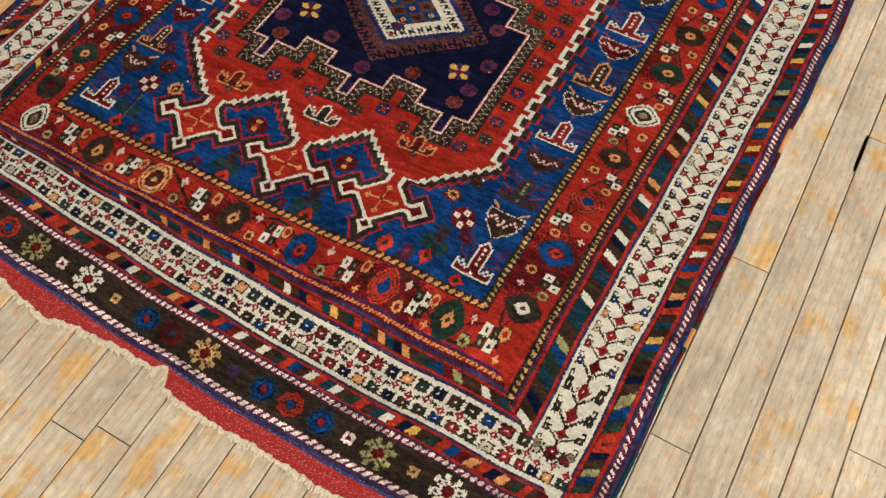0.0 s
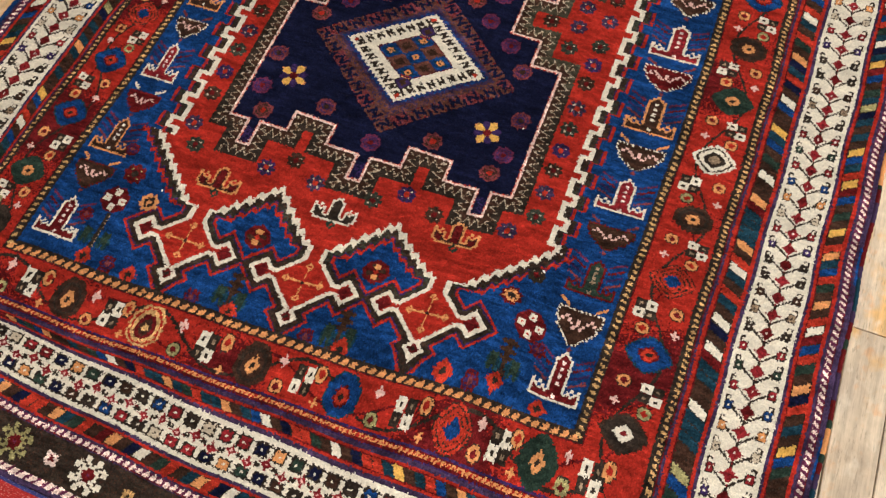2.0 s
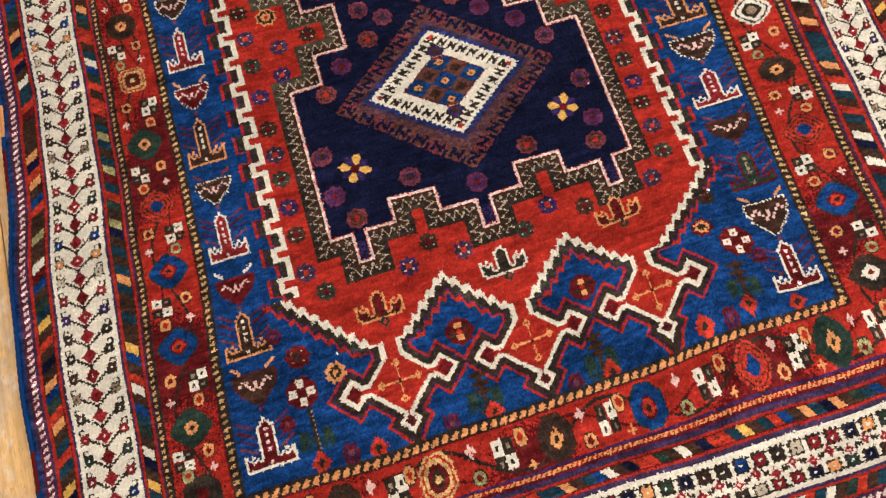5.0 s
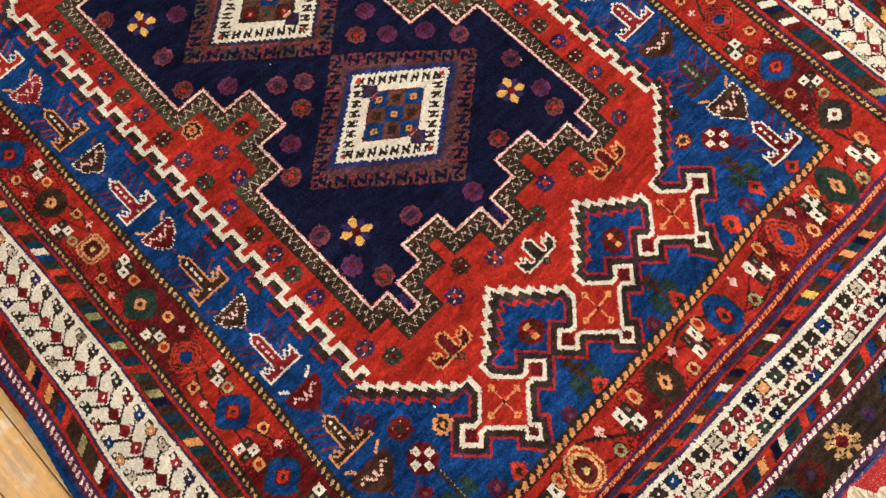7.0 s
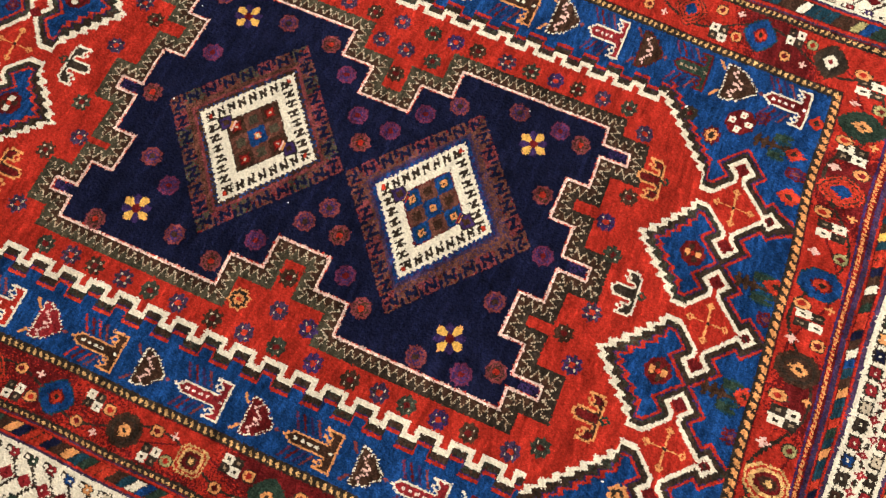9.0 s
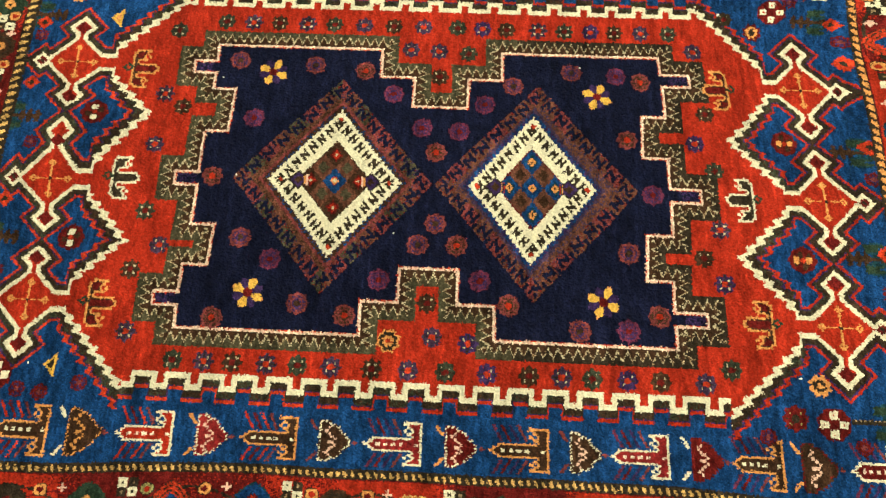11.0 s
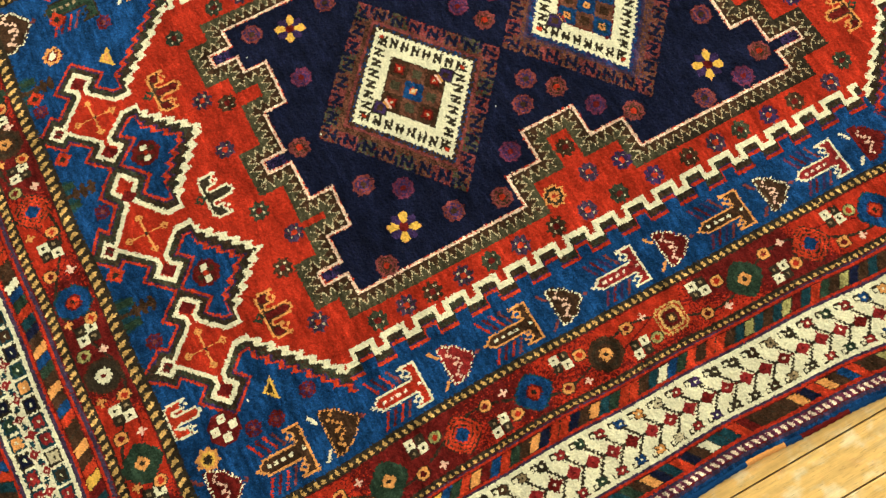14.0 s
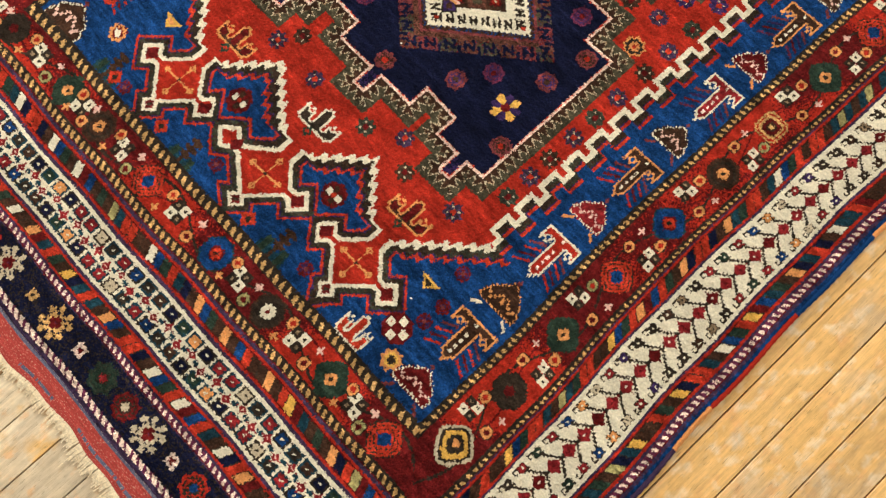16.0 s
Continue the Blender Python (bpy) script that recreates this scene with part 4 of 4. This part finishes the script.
def cloth(name, cells, parent, label=""):
    """The knots of one motif as a mesh."""
    i, j = cells
    corner = i * (NU + 1) + j
    quads = np.stack([corner, corner + 1, corner + NU + 2, corner + NU + 1], -1)
    used, faces = np.unique(quads, return_inverse=True)
    me = bpy.data.meshes.new(name)
    me.vertices.add(len(used))
    me.vertices.foreach_set("co", GRID[used].ravel())
    me.loops.add(quads.size)
    me.loops.foreach_set("vertex_index", faces.ravel().astype(np.int32))
    me.polygons.add(len(quads))
    me.polygons.foreach_set("loop_start", np.arange(0, quads.size, 4, dtype=np.int32))
    me.update(calc_edges=True)
    me.attributes.new("dye", "FLOAT_COLOR", "FACE").data.foreach_set("color", dyes_now[i, j].ravel())
    me.materials.append(WOOL)
    ob = new(name, me)
    ob.parent = parent
    if label:
        ob["label"] = label
    return ob


rug = tagged(new("rug"), "hand-knotted red and blue wool rug with navy medallion, on oak floor", "rug")
order = np.argsort(PART, axis=None, kind="stable")
ids, starts = np.unique(PART.ravel()[order], return_index=True)
pieces = dict(zip(ids.tolist(), np.split(order, starts[1:])))
made = {}
for n, (name, parent, label) in enumerate(PARTS):
    if n in pieces:
        made[n] = cloth(name, np.unravel_index(pieces[n], PART.shape), made[parent] if parent is not None and parent in made else rug, label)
        if parent is not None and parent in made and made[parent].parent is not rug:
            made[n].parent = made[parent].parent

# ---- flat-woven ends with their ragged warp fringe


def ragged(u, s):
    """Depth in mm of the flat-woven end at u."""
    if s < 0:
        return np.interp(u, (-930, -330, -235, -205, -188, -145, -56, 50, 60, 74, 92, 180, 300, 445, 930), (42, 37, 52, 56, 45, 36, 20, 18, 8, 5, 42, 46, 42, 45, 40)) + 1.2 * math.sin(u / 17.0) + 1.3 * math.sin(u / 6.3 + 1) + 1.0 * math.sin(u / 2.9)
    return 47 + 3 * math.sin(u / 120.0) + 2 * math.sin(u / 17.0) + 3 * math.sin(u / 47.0 + 1)


for s in (-1, 1):
    bm = bmesh.new()
    tint = bm.faces.layers.float_color.new("dye")
    columns = []
    for n in range(0, 623):
        u = -933 + 3 * n
        d = ragged(u, s)
        col = []
        for k in range(9):
            w = d * k / 8
            x, y = lay(np.float64(u), np.float64(s * 1212))
            wave = 0.0007 * math.sin(w / 3.0 + u / 60.0)
            col.append(bm.verts.new((float(x), float(y) + s * w / 1000, 0.0062 - 0.0032 * k / 8 + wave)))
        columns.append(col)
    for n in range(622):
        for k in range(8):
            q = (columns[n][k], columns[n + 1][k], columns[n + 1][k + 1], columns[n][k + 1])
            f = bm.faces.new(q if s > 0 else q[::-1])
            blue = k == 0 or s > 0 and k == 5 and math.sin(n * 0.11) + math.sin(n * 0.037) > -0.9
            f[tint] = ((0.035, 0.04, 0.14, 1) if s < 0 else (0.10, 0.105, 0.17, 1)) if blue and (k == 0 or random.random() < 0.85) else (0.34, 0.024, 0.022, 1) if s < 0 else (0.36, 0.05, 0.045, 1)
    bmesh.ops.recalc_face_normals(bm, faces=bm.faces)
    part("kilim_end", bm, WEAVE, rug, "flat-woven red end with a torn edge")
    bm = bmesh.new()
    clump = 0.0
    for n in range(1500):
        u = -930 + 1860 * n / 1500 + random.uniform(-1.5, 1.5)
        clump = 0.93 * clump + random.gauss(0, 0.25)
        d = ragged(u, s)
        x, y = lay(np.float64(u), np.float64(s * 1212))
        y = float(y) + s * (d - 3) / 1000
        long = random.uniform(0.005, 0.012) * (1.0 if s < 0 else 1.7) * (1.2 + 0.5 * math.tanh(clump)) + (random.uniform(0.01, 0.03) if random.random() < 0.012 or s < 0 and 48 < u < 84 and random.random() < 0.5 else 0)
        lean = 0.005 * math.tanh(clump) + random.uniform(-0.003, 0.003)
        r = random.uniform(0.0009, 0.0017)
        pts = [Vector((float(x), y, 0.0034)), Vector((float(x) + lean * 0.5, y + s * long * 0.5, 0.003 + random.uniform(0, 0.002))), Vector((float(x) + lean, y + s * long, 0.0014))]
        rings_of = []
        for p in pts:
            rings_of.append([bm.verts.new(p + Vector((r * math.cos(a), 0, r * math.sin(a)))) for a in (0.5, 2.6, 4.7)])
        for a, b in zip(rings_of, rings_of[1:]):
            for k in range(3):
                bm.faces.new((a[k], a[(k + 1) % 3], b[(k + 1) % 3], b[k]))
    tagged(part("fringe", bm, COTTON, rug, "short frayed cream cotton fringe"), kind="stuff")

# ---- overcast selvedges down both long sides, in lengths of blue, red and green wool
for s in (-1, 1):
    bm = bmesh.new()
    tint = bm.faces.layers.float_color.new("dye")
    last, steps = None, 480
    for n in range(steps + 1):
        v = -1204 + 2408 * n / steps
        x, y = lay(np.float64(s * 930), np.float64(v))
        x, y = float(x), float(y)
        k = math.sin(v / 83.0) + math.sin(v / 31.0 + 2) + 0.5 * math.sin(v / 210.0)
        if s < 0:
            dye = "red" if 230 < v < 450 else "orange" if 450 < v < 545 or -60 < v < 30 and k > 0 else "plum" if 545 < v < 700 else "dark_red" if k < -1.2 else "blue"
        else:
            dye = ("plum" if k < 0.8 else "teal") if k > -0.2 else "dark_red" if k > -1.1 else "green" if k > -1.5 else "orange"
        bulge = 0.0046 + 0.0006 * math.sin(n * 2.1)
        now = [bm.verts.new((x + s * (0.001 + bulge * 1.1 * math.cos(a)), y, 0.0052 + bulge * math.sin(a))) for a in [math.pi * 2 * q / 8 for q in range(8)]]
        if last:
            for q in range(8):
                f = bm.faces.new((last[q], last[(q + 1) % 8], now[(q + 1) % 8], now[q]))
                f[tint] = (*DYES[dye], 1)
                f.smooth = True
        last = now
    bmesh.ops.recalc_face_normals(bm, faces=bm.faces)
    part("selvedge", bm, WOOL, rug, "overcast edge in lengths of blue, red and green wool")

# ---------------------------------------------------------------- the floor
bm = bmesh.new()
box(bm, X0 - 0.2, X1 + 0.2, Y0 - 0.2, Y1 + 0.2, -0.08, -0.012)
floor = tagged(part("floor", bm, SUBFLOOR), "worn oak strip floor with amber and grey patches", "floor", kind="structure")
edges = [0.0256 + 0.0818 * k for k in range(-40, 46)]
shapes = {}


def board_mesh(width, length):
    key = (round(width, 4), round(length, 2))
    if key not in shapes:
        bm = bmesh.new()
        w, l = width / 2 - 0.0012, length / 2 - 0.001
        top = [bm.verts.new(p) for p in ((-w + 0.0012, -l + 0.0012, 0), (w - 0.0012, -l + 0.0012, 0), (w - 0.0012, l - 0.0012, 0), (-w + 0.0012, l - 0.0012, 0))]
        rim = [bm.verts.new(p) for p in ((-w, -l, -0.0012), (w, -l, -0.0012), (w, l, -0.0012), (-w, l, -0.0012))]
        low = [bm.verts.new((v.co.x, v.co.y, -0.0125)) for v in rim]
        bm.faces.new(top)
        for a, b in ((top, rim), (rim, low)):
            for k in range(4):
                bm.faces.new((b[k], b[(k + 1) % 4], a[(k + 1) % 4], a[k]))
        bmesh.ops.recalc_face_normals(bm, faces=bm.faces)
        me = bpy.data.meshes.new("board")
        bm.to_mesh(me)
        bm.free()
        me.materials.append(OAK)
        shapes[key] = me
    return shapes[key]


joints = {1.0072: (-0.881, -0.451), 0.0256: (-1.410,), 0.1074: (-1.376,), 1.1708: (-0.007,), 1.3344: (-0.730,)}   # end joints, by the board's right edge
unbroken = ((1.0, 1.3, -1.05, 0.4), (-1.3, -0.8, -0.4, 1.1), (-0.45, 0.5, -1.75, -1.15), (-0.45, 0.1, 1.2, 1.45))   # where boards run through
lot = random.Random(11)
for a, b in zip(edges, edges[1:]):
    width = round(b - a, 4)
    cuts = [Y0 - 0.1]
    given = [y for edge, ys in joints.items() if abs(edge - b) < 0.003 for y in ys]
    while cuts[-1] < Y1 + 0.1:
        step = lot.choice((0.55, 0.7, 0.9, 1.1, 1.3))
        near = [y for y in given if cuts[-1] < y < cuts[-1] + step + 0.3]
        y = near[0] if near else cuts[-1] + step
        for x0, x1, low, high in unbroken:
            if not near and x0 < b < x1 and low < y < high:
                y = min([high + 0.03] + [g for g in given if g > cuts[-1] + 0.02])
        cuts.append(y)
    for y0, y1 in zip(cuts, cuts[1:]):
        ob = new("board", board_mesh(width, round(y1 - y0, 3)))
        ob.parent = floor
        ob.location = ((a + b) / 2, (y0 + y1) / 2, lot.uniform(-0.0006, 0.0))

# a dark split beside one seam
bm = bmesh.new()
ring = []
for n in range(9):
    t = n / 8
    y, w = -0.118 + 0.112 * t, 0.001 + 0.0034 * math.sin(math.pi * (0.08 + 0.84 * t)) * (0.8 + 0.2 * math.sin(9 * t))
    ring.append((bm.verts.new((1.0855 - w, y, 0.0006)), bm.verts.new((1.0855 + w, y, 0.0006))))
for (a, b), (c, d) in zip(ring, ring[1:]):
    bm.faces.new((a, b, d, c))
bmesh.ops.solidify(bm, geom=bm.faces[:], thickness=0.0012)
part("wood_filler", bm, FILLER, floor, "dark filled split between two boards")

# ---------------------------------------------------------------- lint on the pile


def lint(x, y, size, turn):
    bm = bmesh.new()
    bmesh.ops.create_icosphere(bm, subdivisions=2, radius=1)
    for v in bm.verts:
        v.co *= 1 + 0.35 * noise.noise(v.co * 2.3 + Vector((x * 40, y * 40, 0)))
        v.co = Vector((v.co.x * size, v.co.y * size * 0.6, v.co.z * size * 0.45))
    ob = tagged(part("lint", bm, FLUFF), "tiny white fluff of lint lying on the rug", "lint", "lint on the rug")
    ob.matrix_world = pose(x, y, PILE + size * 0.3, 0, 0, turn)


for n, (x, y, size) in enumerate(((0.005, 0.375, 0.0026), (0.215, 0.43, 0.0018), (-0.335, -0.64, 0.003), (0.395, -0.545, 0.0035), (-0.37, 0.69, 0.0028), (0.262, -0.27, 0.002), (-0.10, 0.07, 0.0016))):
    lint(x, y, size, 50 * n)
